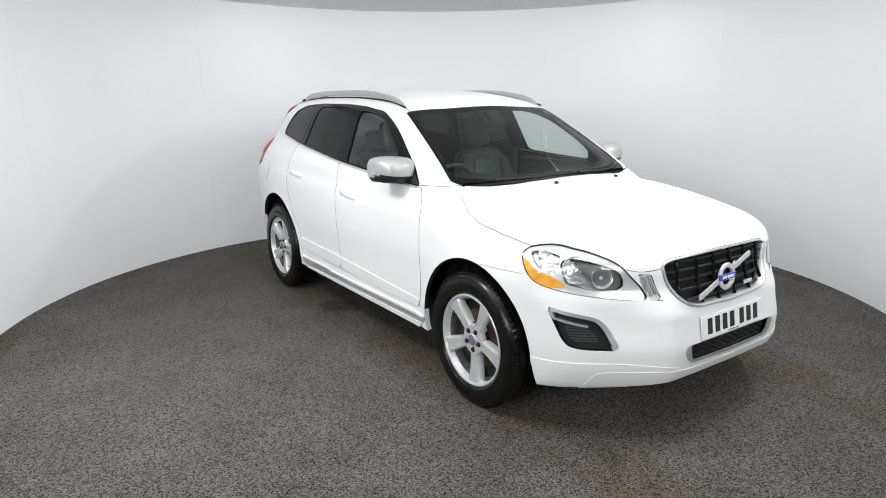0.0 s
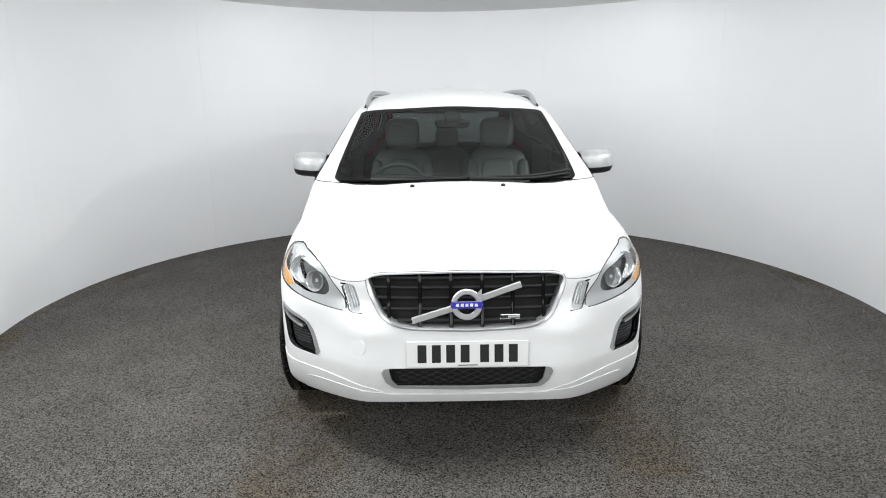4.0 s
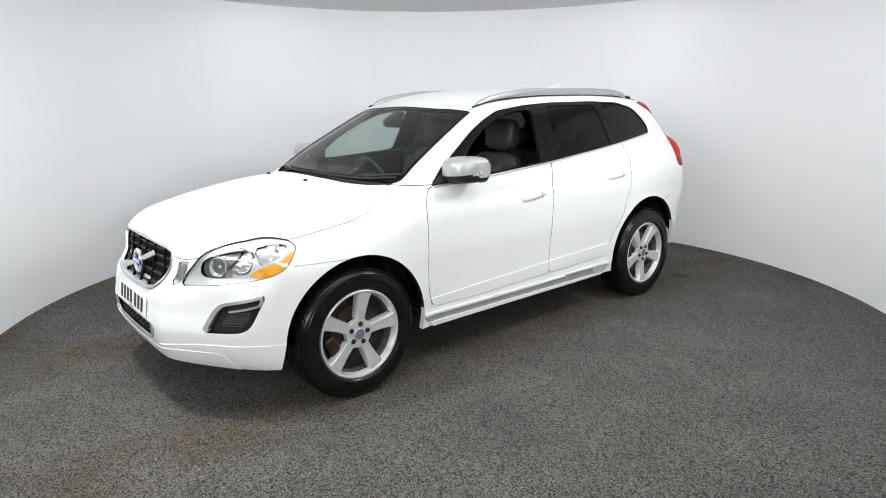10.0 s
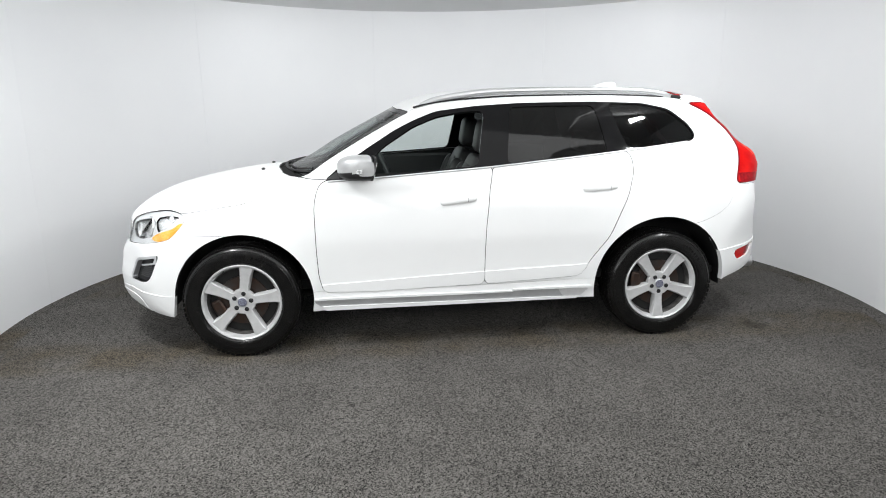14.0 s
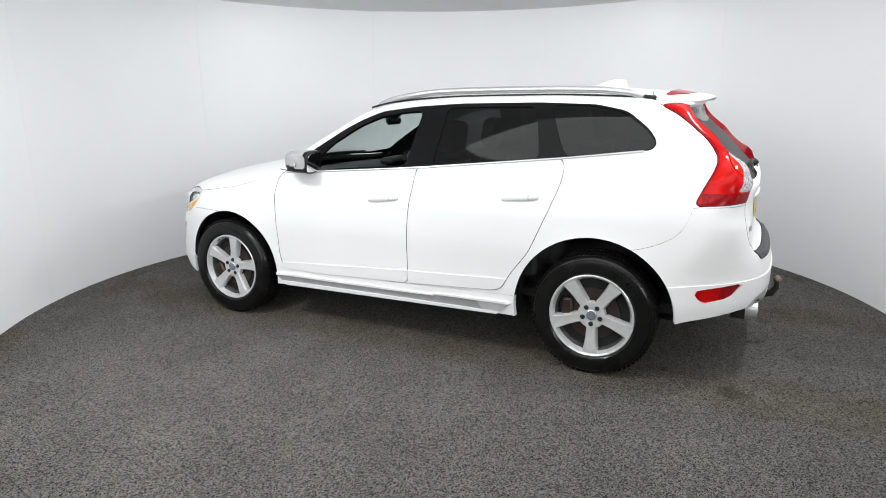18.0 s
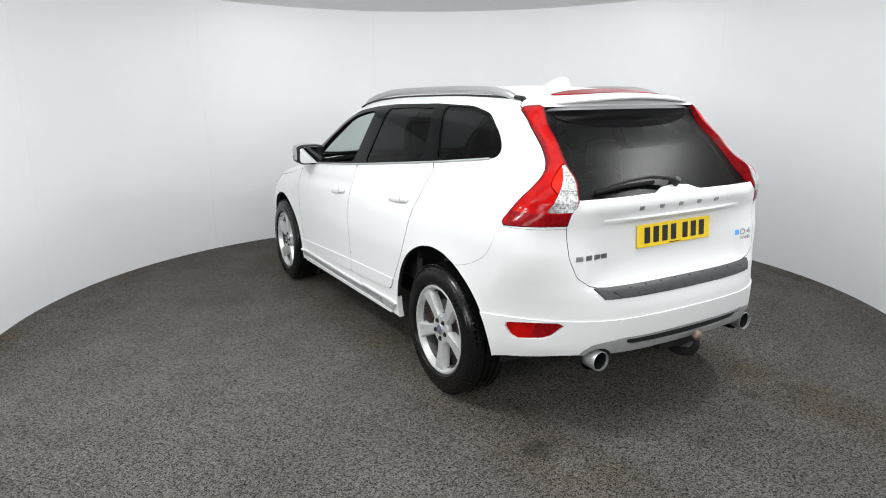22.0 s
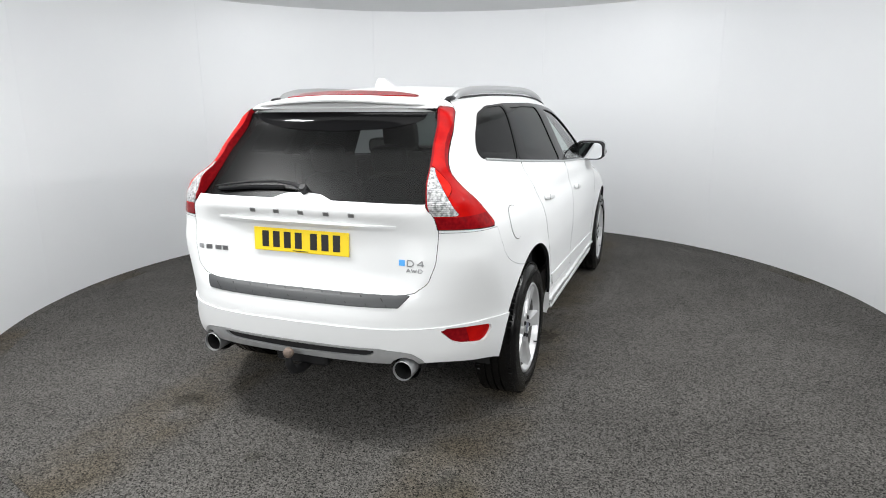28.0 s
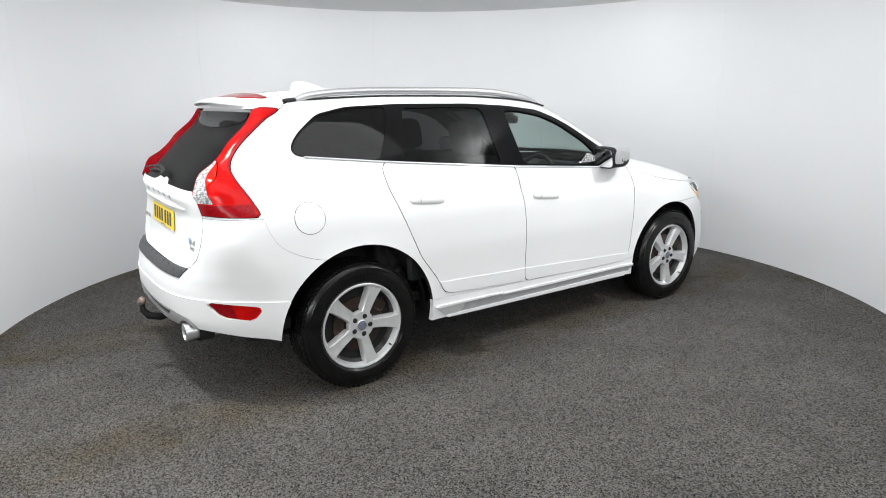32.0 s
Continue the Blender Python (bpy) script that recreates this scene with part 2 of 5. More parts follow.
# ---- building helpers ----
class Shape:
    """Collects verts and faces for one mesh."""

    def __init__(self):
        self.v, self.f = [], []

    def add(self, verts, faces):
        n = len(self.v)
        self.v += [tuple(float(c) for c in q) for q in verts]
        self.f += [tuple(i + n for i in q) for q in faces]
        return self

    def box(self, c, s, m=None, bevel=0.0):
        """A box with chamfered edges: centre c, full sizes s."""
        hx, hy, hz = (q / 2 for q in s)
        b = min(bevel, hx * 0.9, hy * 0.9, hz * 0.9)
        if b <= 0:
            vs = [(x * hx, y * hy, z * hz) for z in (-1, 1) for y in (-1, 1) for x in (-1, 1)]
            fs = [(0, 2, 3, 1), (4, 5, 7, 6), (0, 1, 5, 4), (2, 6, 7, 3), (0, 4, 6, 2), (1, 3, 7, 5)]
        else:
            vs, fs = [], []
            rings = [(-hz, b), (-hz + b, 0), (hz - b, 0), (hz, b)]
            for z, inset in rings:
                ax, ay = hx - inset, hy - inset
                k = b if inset == 0 else b * 0.5
                vs += [(-ax + k, -ay, z), (ax - k, -ay, z), (ax, -ay + k, z), (ax, ay - k, z), (ax - k, ay, z), (-ax + k, ay, z), (-ax, ay - k, z), (-ax, -ay + k, z)]
            for r in range(3):
                for i in range(8):
                    j = (i + 1) % 8
                    fs.append((r * 8 + i, r * 8 + j, r * 8 + 8 + j, r * 8 + 8 + i))
            fs += [tuple(range(7, -1, -1)), tuple(range(24, 32))]
        t = (m if m is not None else Matrix.Identity(4))
        return self.add([t @ Vector((c[0] + q[0], c[1] + q[1], c[2] + q[2])) if m is None else t @ Vector(q) for q in vs] if m is None else [Vector(c) + t.to_3x3() @ Vector(q) for q in vs], fs)

    def turned(self, rings, n=32, m=None, closed=False, arc=None):
        """A solid of revolution about its own z: rings of (radius, height)."""
        m = m if m is not None else Matrix.Identity(4)
        vs = [m @ Vector((r * math.cos(2 * math.pi * i / n), r * math.sin(2 * math.pi * i / n), h)) for r, h in rings for i in range(n)]
        k = len(rings)
        fs = [(a * n + i, a * n + (i + 1) % n, ((a + 1) % k) * n + (i + 1) % n, ((a + 1) % k) * n + i) for a in range(k if closed else k - 1) for i in range(n)]
        if not closed:
            fs += [tuple(range(n - 1, -1, -1)), tuple((k - 1) * n + i for i in range(n))]
        return self.add(vs, fs)

    def tube(self, path, radius, n=10, flat=1.0, up=(0, 0, 1)):
        """A round or oval bar along a path; radius may be a list."""
        pts = [Vector(q) for q in path]
        rs = radius if isinstance(radius, (list, tuple)) else [radius] * len(pts)
        vs = []
        for i, q in enumerate(pts):
            d = (pts[min(i + 1, len(pts) - 1)] - pts[max(i - 1, 0)]).normalized()
            s = d.cross(Vector(up)).normalized()
            u = s.cross(d).normalized()
            vs += [q + s * (rs[i] * math.cos(2 * math.pi * k / n)) + u * (rs[i] * flat * math.sin(2 * math.pi * k / n)) for k in range(n)]
        fs = [(a * n + i, a * n + (i + 1) % n, (a + 1) * n + (i + 1) % n, (a + 1) * n + i) for a in range(len(pts) - 1) for i in range(n)]
        fs += [tuple(range(n - 1, -1, -1)), tuple((len(pts) - 1) * n + i for i in range(n))]
        return self.add(vs, fs)

    def slab(self, outline, depth, m, bevel=0.0):
        """A flat plate: outline in its own xy, depth along its z, with a chamfered upper edge."""
        n = len(outline)
        cx, cy = sum(q[0] for q in outline) / n, sum(q[1] for q in outline) / n
        inner = []
        for x, y in outline:
            d = math.hypot(x - cx, y - cy) or 1
            inner.append((x - (x - cx) / d * bevel, y - (y - cy) / d * bevel))
        vs = [m @ Vector((x, y, 0)) for x, y in outline] + [m @ Vector((x, y, depth - bevel)) for x, y in outline] + [m @ Vector((x, y, depth)) for x, y in inner]
        fs = [(i, (i + 1) % n, n + (i + 1) % n, n + i) for i in range(n)] + [(n + i, n + (i + 1) % n, 2 * n + (i + 1) % n, 2 * n + i) for i in range(n)]
        fs += [tuple(range(n - 1, -1, -1)), tuple(range(2 * n, 3 * n))]
        return self.add(vs, fs)

    def mesh(self, name, mat, angle=35):
        d = bpy.data.meshes.new(name)
        d.from_pydata(self.v, [], self.f)
        d.materials.append(mat)
        d.shade_smooth()
        d.set_sharp_from_angle(angle=radians(angle))
        return d


def part(name, shape, mat, parent, label="", angle=35):
    """One mesh object under a thing or a part."""
    d = shape.mesh(name, mat, angle) if isinstance(shape, Shape) else shape
    ob = new(name, d)
    ob.parent = parent
    return tagged(ob, label) if label else ob


# ---- carving the skin into panels ----
def base_skin(step=0.018):
    """The skin's left half as triangles, found along rays from a spine in the middle of the car."""
    n1 = int(3.0 / step)
    stations = [(-1.5, a) for a in np.radians(np.linspace(180, 90, 56))[:-1]] + [(x, math.pi / 2) for x in np.linspace(-1.5, 1.5, n1)] + [(1.5, a) for a in np.radians(np.linspace(90, 0, 56))[1:]]
    lift = np.radians(np.linspace(-62, 90, 150))
    sx, sa = np.array([s[0] for s in stations]), np.array([s[1] for s in stations])
    dx, dy, dz = (np.cos(sa)[:, None] * np.cos(lift)).ravel(), (np.sin(sa)[:, None] * np.cos(lift)).ravel(), (np.ones(len(sa))[:, None] * np.sin(lift)).ravel()
    ox = np.repeat(sx, len(lift))
    lo, hi = np.zeros(len(ox)), np.full(len(ox), 2.4)
    for _ in range(36):
        s = (lo + hi) / 2
        inside = form(ox + s * dx, s * dy, 0.72 + s * dz) < 0
        lo, hi = np.where(inside, s, lo), np.where(inside, hi, s)
    p = np.stack([ox + lo * dx, np.maximum(lo * dy, 0), 0.72 + lo * dz], 1)
    m, k = len(stations), len(lift)
    i = (np.arange(m - 1)[:, None] * k + np.arange(k - 1)).ravel()
    tri = np.concatenate([np.stack([i, i + 1, i + k + 1], 1), np.stack([i, i + k + 1, i + k], 1)])
    t = p[tri]
    area = np.linalg.norm(np.cross(t[:, 1] - t[:, 0], t[:, 2] - t[:, 0]), axis=1)
    return t[area > 1e-9]


def clip(t, field, keep=0.0):
    """The part of the triangles where the field is above keep."""
    if len(t) == 0:
        return t
    g = field(t.reshape(-1, 3)).reshape(-1, 3) - keep
    g = np.where(np.abs(g) < 1e-6, 1e-6, g)
    pos = (g > 0).sum(1)
    out = [t[pos == 3]]
    for cnt in (1, 2):
        s, h = t[pos == cnt], g[pos == cnt]
        if len(s) == 0:
            continue
        lone = np.argmax(h > 0, 1) if cnt == 1 else np.argmax(h < 0, 1)
        r = np.arange(len(s))
        a, b, c = (s[r, (lone + j) % 3] for j in range(3))
        ga, gb, gc = (h[r, (lone + j) % 3] for j in range(3))
        ab = a + (b - a) * (ga / (ga - gb))[:, None]
        ac = a + (c - a) * (ga / (ga - gc))[:, None]
        if cnt == 1:
            out.append(np.stack([a, ab, ac], 1))
        else:
            out += [np.stack([ab, b, c], 1), np.stack([ab, c, ac], 1)]
    return np.concatenate(out)


def rounded(points, turns=2):
    """A closed outline with its corners eased."""
    q = np.array(points, float)
    for k in range(turns):
        a, b = q, np.roll(q, -1, 0)
        s = np.minimum(0.25, 0.022 / (2**k) / np.maximum(np.linalg.norm(b - a, axis=1), 1e-6))[:, None]
        q = np.stack([a * (1 - s) + b * s, a * s + b * (1 - s)], 1).reshape(-1, 2)
    return q


def inside(axes, points, turns=2):
    """A field above zero inside an outline seen along one axis: metres to the outline."""
    q = rounded(points, turns) if turns else np.array(points, float)
    ia, ib = "xyz".index(axes[0]), "xyz".index(axes[1])

    def field(p):
        u, w = p[:, ia], p[:, ib]
        best, odd = np.full(len(u), 9e9), np.zeros(len(u), bool)
        for (ax, ay), (bx, by) in zip(q, np.roll(q, -1, 0)):
            ex, ey = bx - ax, by - ay
            s = np.clip(((u - ax) * ex + (w - ay) * ey) / (ex * ex + ey * ey + 1e-12), 0, 1)
            best = np.minimum(best, (u - ax - s * ex) ** 2 + (w - ay - s * ey) ** 2)
            cross = (ay > w) != (by > w)
            odd ^= cross & (u < ex * (w - ay) / (ey if abs(ey) > 1e-12 else 1e-12) + ax)
        return np.where(odd, 1, -1) * np.sqrt(best)
    return field


def refine(t, times=2):
    """Cuts every triangle into four."""
    for _ in range(times):
        a, b, c = t[:, 0], t[:, 1], t[:, 2]
        ab, bc, ca = (a + b) / 2, (b + c) / 2, (c + a) / 2
        t = np.concatenate([np.stack(q, 1) for q in ((a, ab, ca), (ab, b, bc), (ca, bc, c), (ab, bc, ca))])
    return t


def both(*fields):
    return lambda p: np.min([f(p) for f in fields], 0)


def either(*fields):
    return lambda p: np.max([f(p) for f in fields], 0)


def less(f):
    return lambda p: -f(p)


def panel_mesh(name, t, mat, offset=0.0, depth=0.018, mirror=False, flip=False, rough_edge=True):
    """Triangles of the skin as one panel, offset outward, with its border folded inward by depth."""
    p = t.reshape(-1, 3)
    if mirror:
        p = np.concatenate([p, (p * (1, -1, 1)).reshape(-1, 3, 3)[:, ::-1].reshape(-1, 3)])
    key = np.round(p * 20000).astype(np.int64)
    _, first, back = np.unique(key, axis=0, return_index=True, return_inverse=True)
    v, f = p[first], back.reshape(-1, 3)
    f = f[(f[:, 0] != f[:, 1]) & (f[:, 1] != f[:, 2]) & (f[:, 0] != f[:, 2])]
    v = settle(v)
    n = unit(slope(v))
    edges = {}
    for a, b in np.concatenate([f[:, [0, 1]], f[:, [1, 2]], f[:, [2, 0]]]).tolist():
        edges[(a, b)] = True
    rim = [(a, b) for a, b in edges if (b, a) not in edges]
    if callable(offset):
        # a swelling panel gets the normals of its own swollen form
        v = v + n * offset(v * np.array((1, 1, 1)))[:, None]
        c = np.cross(v[f[:, 1]] - v[f[:, 0]], v[f[:, 2]] - v[f[:, 0]])
        s = np.zeros_like(v)
        for k in range(3):
            np.add.at(s, f[:, k], c)
        n = unit(s) * np.sign((unit(s) * n).sum(1) + 1e-9)[:, None]
    elif abs(offset) > 0:
        v = v + n * offset
    verts, normals, faces = [v], [n], f.tolist()
    if depth and rim:
        r = np.array(rim)
        base = len(v)
        e = unit(v[r[:, 1]] - v[r[:, 0]])
        out = unit(np.cross(e, n[r[:, 0]]))
        k = len(r)
        verts += [v[r[:, 0]], v[r[:, 1]], v[r[:, 0]] - n[r[:, 0]] * depth, v[r[:, 1]] - n[r[:, 1]] * depth]
        normals += [out] * 4
        faces += [(base + i, base + 2 * k + i, base + 3 * k + i, base + k + i) for i in range(k)]
    v, n = np.concatenate(verts), np.concatenate(normals)
    if flip:
        v, n = v * (1, -1, 1), n * (1, -1, 1)
        faces = [tuple(reversed(q)) for q in faces]
    d = bpy.data.meshes.new(name)
    d.from_pydata(v.tolist(), [], faces)
    d.materials.append(mat)
    # folded edges of white panels are coloured dark for the shade in the gaps
    if mat is PAINT and not callable(offset) and abs(offset) < 0.002 and depth > 0:
        d.materials.append(LINER)
        side = np.zeros(len(faces), np.int32)
        side[len(f):] = 1
        d.polygons.foreach_set("material_index", side)
    d.shade_smooth()
    d.normals_split_custom_set_from_vertices(n.tolist())
    return d


SKIN = base_skin()
HALF_GAP = 0.0020


def carve(field, gap=HALF_GAP):
    """Takes a region out of what is left of the skin."""
    global SKIN
    got = clip(SKIN, field, gap)
    SKIN = clip(SKIN, less(field), gap)
    return got


def pair(name, t, mat, parent, label="", **how):
    """A panel on each side of the car."""
    return [part(name, panel_mesh(name, t, mat, flip=k, **how), mat, parent, label) for k in (False, True)]


def whole(name, t, mat, parent, label="", **how):
    """A panel that runs across the car's middle."""
    return part(name, panel_mesh(name, t, mat, mirror=True, **how), mat, parent, label)


# ---- the studio ----
ROOM_X, ROOM_Y, ROOM_R, WALL_TOP = -0.02, 0.06, 3.305, 2.66


def arc_panel(a0, a1, r0, r1, z0, z1, n=18):
    s = Shape()
    vs = []
    for i in range(n + 1):
        a = radians(a0 + (a1 - a0) * i / n)
        for r, z in ((r0, z0), (r0, z1), (r1, z1), (r1, z0)):
            vs.append((ROOM_X + r * math.sin(a), ROOM_Y + r * math.cos(a), z))
    fs = [(i * 4 + k, i * 4 + 4 + k, i * 4 + 4 + (k + 1) % 4, i * 4 + (k + 1) % 4) for i in range(n) for k in range(4)]
    fs += [(0, 1, 2, 3), (n * 4 + 3, n * 4 + 2, n * 4 + 1, n * 4)]
    return s.add(vs, fs)


wall = tagged(new("wall_round"), "white curved studio wall of tall butted panels", "wall", kind="structure")
SEAMS = [-126.7, -90.0, -53.3, -16.6, 20.1, 56.8, 93.5, 130.0]
for a0, a1 in zip(SEAMS, SEAMS[1:]):
    part("panel", arc_panel(a0 + 0.01, a1 - 0.01, ROOM_R, ROOM_R + 0.03, -0.03, WALL_TOP), WALL, wall)
part("backing", arc_panel(-126.9, 130.2, ROOM_R + 0.034, ROOM_R + 0.08, -0.03, WALL_TOP + 0.02, 90), WALL, wall)

ceiling = tagged(new("ceiling", Shape().box((0, -2.0, 2.76), (12, 14, 0.2)).mesh("ceiling", CEILING)), "plain grey studio ceiling", "ceiling", kind="structure")
# unseen walls added to close the studio; their grey keeps reflections dark
for nm, c, s in (("wall_back", (0, -8.0, 1.3), (12, 0.2, 2.7)), ("wall_left", (-5.9, -2.0, 1.3), (0.2, 12.2, 2.7)), ("wall_right", (5.9, -2.0, 1.3), (0.2, 12.2, 2.7)), ("wall_far", (0, 4.9, 1.3), (12, 0.2, 2.7))):
    tagged(new(nm, Shape().box(c, s).mesh(nm, BACKWALL)), "plain grey wall added out of view to close the studio", "wall", kind="structure")

# the carpet: grey-brown loop pile with tracks and stains that turn with the table
CARPET = material("grey_carpet", (0.07, 0.066, 0.062), 0.95, spec=0.15)


def carpet_nodes(m):
    b = m.node_tree.nodes["Principled BSDF"]
    t = node(m, "ShaderNodeTexCoord")
    fine, pile, broad = node(m, "ShaderNodeTexVoronoi", Scale=176.0), node(m, "ShaderNodeTexNoise", Scale=60.0, Detail=3.0, Roughness=0.7), node(m, "ShaderNodeTexNoise", Scale=2.2, Detail=6.0)
    for n in (fine, pile, broad):
        wire(m, t, "Object", n, "Vector")
    r = node(m, "ShaderNodeValToRGB")
    r.color_ramp.elements[0].position, r.color_ramp.elements[1].position = 0.17, 0.83
    r.color_ramp.elements[0].color, r.color_ramp.elements[1].color = (0.003, 0.0029, 0.0027, 1), (0.165, 0.157, 0.147, 1)
    tuft = node(m, "ShaderNodeMath")
    tuft.operation = "MULTIPLY_ADD"
    tuft.inputs[1].default_value = 0.16
    wire(m, pile, "Fac", tuft, 0)
    soft = node(m, "ShaderNodeMath")
    soft.operation = "MULTIPLY"
    soft.inputs[1].default_value = 0.84
    wire(m, fine, "Color", soft, 0)
    wire(m, soft, 0, tuft, 2)
    wire(m, tuft, 0, r, "Fac")
    wear = node(m, "ShaderNodeMapRange")
    wire(m, broad, "Fac", wear, "Value")
    for k, v in (("From Min", 0.3), ("From Max", 0.7), ("To Min", 0.84), ("To Max", 1.1)):
        wear.inputs[k].default_value = v
    mul = node(m, "ShaderNodeMix")
    mul.data_type, mul.blend_type = "RGBA", "MULTIPLY"
    mul.inputs[0].default_value = 1.0
    m.node_tree.links.new(r.outputs["Color"], mul.inputs[6])
    m.node_tree.links.new(wear.outputs[0], mul.inputs[7])
    # brown tracks left by tyres driving on: two bands along the car's length
    sep = node(m, "ShaderNodeSeparateXYZ")
    wire(m, t, "Object", sep, "Vector")
    ab = node(m, "ShaderNodeMath")
    ab.operation = "ABSOLUTE"
    wire(m, sep, "Y", ab, 0)
    band = node(m, "ShaderNodeMapRange")
    band.interpolation_type = "SMOOTHSTEP"
    off = node(m, "ShaderNodeMath")
    off.operation = "SUBTRACT"
    off.inputs[1].default_value = 0.80
    wire(m, ab, 0, off, 0)
    ab2 = node(m, "ShaderNodeMath")
    ab2.operation = "ABSOLUTE"
    wire(m, off, 0, ab2, 0)
    wire(m, ab2, 0, band, "Value")
    for k, v in (("From Min", 0.34), ("From Max", 0.10), ("To Min", 0.0), ("To Max", 0.75)):
        band.inputs[k].default_value = v
    patch = node(m, "ShaderNodeTexNoise", Scale=3.0, Detail=5.0)
    wire(m, t, "Object", patch, "Vector")
    pr = node(m, "ShaderNodeMapRange")
    wire(m, patch, "Fac", pr, "Value")
    for k, v in (("From Min", 0.35), ("From Max", 0.62), ("To Min", 0.15), ("To Max", 1.0)):
        pr.inputs[k].default_value = v
    amount = node(m, "ShaderNodeMath")
    amount.operation = "MULTIPLY"
    wire(m, band, 0, amount, 0)
    wire(m, pr, 0, amount, 1)
    brown = node(m, "ShaderNodeMix")
    brown.data_type, brown.blend_type = "RGBA", "MULTIPLY"
    m.node_tree.links.new(amount.outputs[0], brown.inputs[0])
    m.node_tree.links.new(mul.outputs[2], brown.inputs[6])
    brown.inputs[7].default_value = (0.82, 0.71, 0.52, 1)
    last = brown
    # oil spots
    for sx, sy, size, dark in ((-2.09, 0.80, 0.085, 0.6), (-0.50, -0.79, 0.17, 0.55), (-2.25, -0.55, 0.06, 0.7), (-2.45, 0.1, 0.05, 0.75), (-2.35, -0.85, 0.10, 0.8), (2.2, -0.75, 0.12, 0.85)):
        d = node(m, "ShaderNodeVectorMath")
        d.operation = "DISTANCE"
        jig = node(m, "ShaderNodeTexNoise", Scale=9.0, Detail=3.0)
        wire(m, t, "Object", jig, "Vector")
        wire(m, t, "Object", d, 0)
        d.inputs[1].default_value = (sx, sy, 0)
        add = node(m, "ShaderNodeMath")
        add.operation = "MULTIPLY_ADD"
        wire(m, jig, "Fac", add, 0)
        add.inputs[1].default_value = size * 1.2
        m.node_tree.links.new(d.outputs["Value"], add.inputs[2])
        k = node(m, "ShaderNodeMapRange")
        k.interpolation_type = "SMOOTHSTEP"
        wire(m, add, 0, k, "Value")
        for key, v in (("From Min", size * 1.75), ("From Max", size * 1.15), ("To Min", 0.0), ("To Max", 1.0)):
            k.inputs[key].default_value = v
        mix = node(m, "ShaderNodeMix")
        mix.data_type, mix.blend_type = "RGBA", "MULTIPLY"
        m.node_tree.links.new(k.outputs[0], mix.inputs[0])
        m.node_tree.links.new(last.outputs[2], mix.inputs[6])
        mix.inputs[7].default_value = (dark, dark, dark * 0.95, 1)
        last = mix
    m.node_tree.links.new(last.outputs[2], b.inputs["Base Color"])
    bump = node(m, "ShaderNodeBump", Strength=0.15, Distance=0.002)
    wire(m, pile, "Fac", bump, "Height")
    wire(m, bump, "Normal", b, "Normal")


carpet_nodes(CARPET)
floor = tagged(new("floor", Shape().box((0, -2.0, -0.105), (12, 14, 0.2)).mesh("floor", CARPET)), "dark floor around the turntable", "floor", kind="structure")
turntable = tagged(new("turntable"), "round turntable covered in stained grey carpet", "turntable")
part("carpet", Shape().turned([(3.126, -0.003), (3.126, -0.001), (3.122, 0.0)], 160), CARPET, turntable, "worn grey loop carpet with brown tyre tracks")


# ---- the car ----
car = tagged(new("car"), "white five-door estate off-roader with silver roof rails parked on the turntable", "car")


def on_skin(*pts, lift=0.0):
    """Points put onto the skin, lifted off it along its normal."""
    q = settle(np.array(pts, float))
    return [Vector(a + b * lift) for a, b in zip(q, unit(slope(q)))]


def skin_pose(x, y, z, lift=0.0, up=(0, 0, 1)):
    """A pose on the skin: its z outward, its y upward."""
    q = settle(np.array([[x, y, z]], float))
    n = Vector(unit(slope(q))[0])
    s = Vector(up).cross(n).normalized()
    u = n.cross(s)
    m = Matrix((s, u, n)).transposed().to_4x4()
    m.translation = Vector(q[0]) + n * lift
    return m


def flat_pose(o, normal, up=(0, 0, 1)):
    n = Vector(normal).normalized()
    s = Vector(up).cross(n).normalized()
    m = Matrix((s, n.cross(s), n)).transposed().to_4x4()
    m.translation = Vector(o)
    return m


def ring(r, n=24, sx=1.0, sy=1.0):
    return [(r * sx * math.cos(2 * math.pi * i / n), r * sy * math.sin(2 * math.pi * i / n)) for i in range(n)]


def bottom(p):
    return p[:, 2] - knots(p[:, 0], (-2.6, 0.44), (-2.2, 0.43), (-2.0, 0.395), (-1.85, 0.36), (-1.75, 0.305), (-0.9, 0.285), (0.95, 0.268), (1.75, 0.25),
                           (2.0, 0.272), (2.2, 0.297), (2.4, 0.345))


SKIN = clip(SKIN, bottom)
for cx, r in ((1.371, 0.433), (-1.380, 0.465)):
    SKIN = clip(SKIN, lambda p: np.hypot(p[:, 0] - cx, p[:, 2] - 0.358) - r)
SKIN = clip(SKIN, lambda p: np.maximum(np.abs(p[:, 0] - 1.5) - 0.293 - 0.17 * (0.45 - p[:, 2]), p[:, 2] - 0.45))
SHELL = SKIN.copy()
FULL = SKIN.copy()

# windows
DLO = inside("xz", [(0.85, 1.100), (0.73, 1.195), (0.54, 1.312), (0.40, 1.398), (0.27, 1.462), (0.12, 1.518), (-0.15, 1.549), (-0.45, 1.565), (-0.95, 1.569),
                    (-1.30, 1.556), (-1.485, 1.518), (-1.615, 1.420), (-1.668, 1.348), (-1.645, 1.302), (-1.16, 1.253), (-0.23, 1.171), (0.54, 1.118)])
FRONT_PANE = inside("xz", [(0.63, 1.135), (0.47, 1.300), (0.27, 1.425), (0.12, 1.483), (-0.05, 1.512), (-0.195, 1.520), (-0.135, 1.178), (0.3, 1.148)])
REAR_PANE = inside("xz", [(-0.370, 1.538), (-0.65, 1.545), (-0.945, 1.543), (-0.98, 1.42), (-1.012, 1.247), (-0.326, 1.187)], 1)
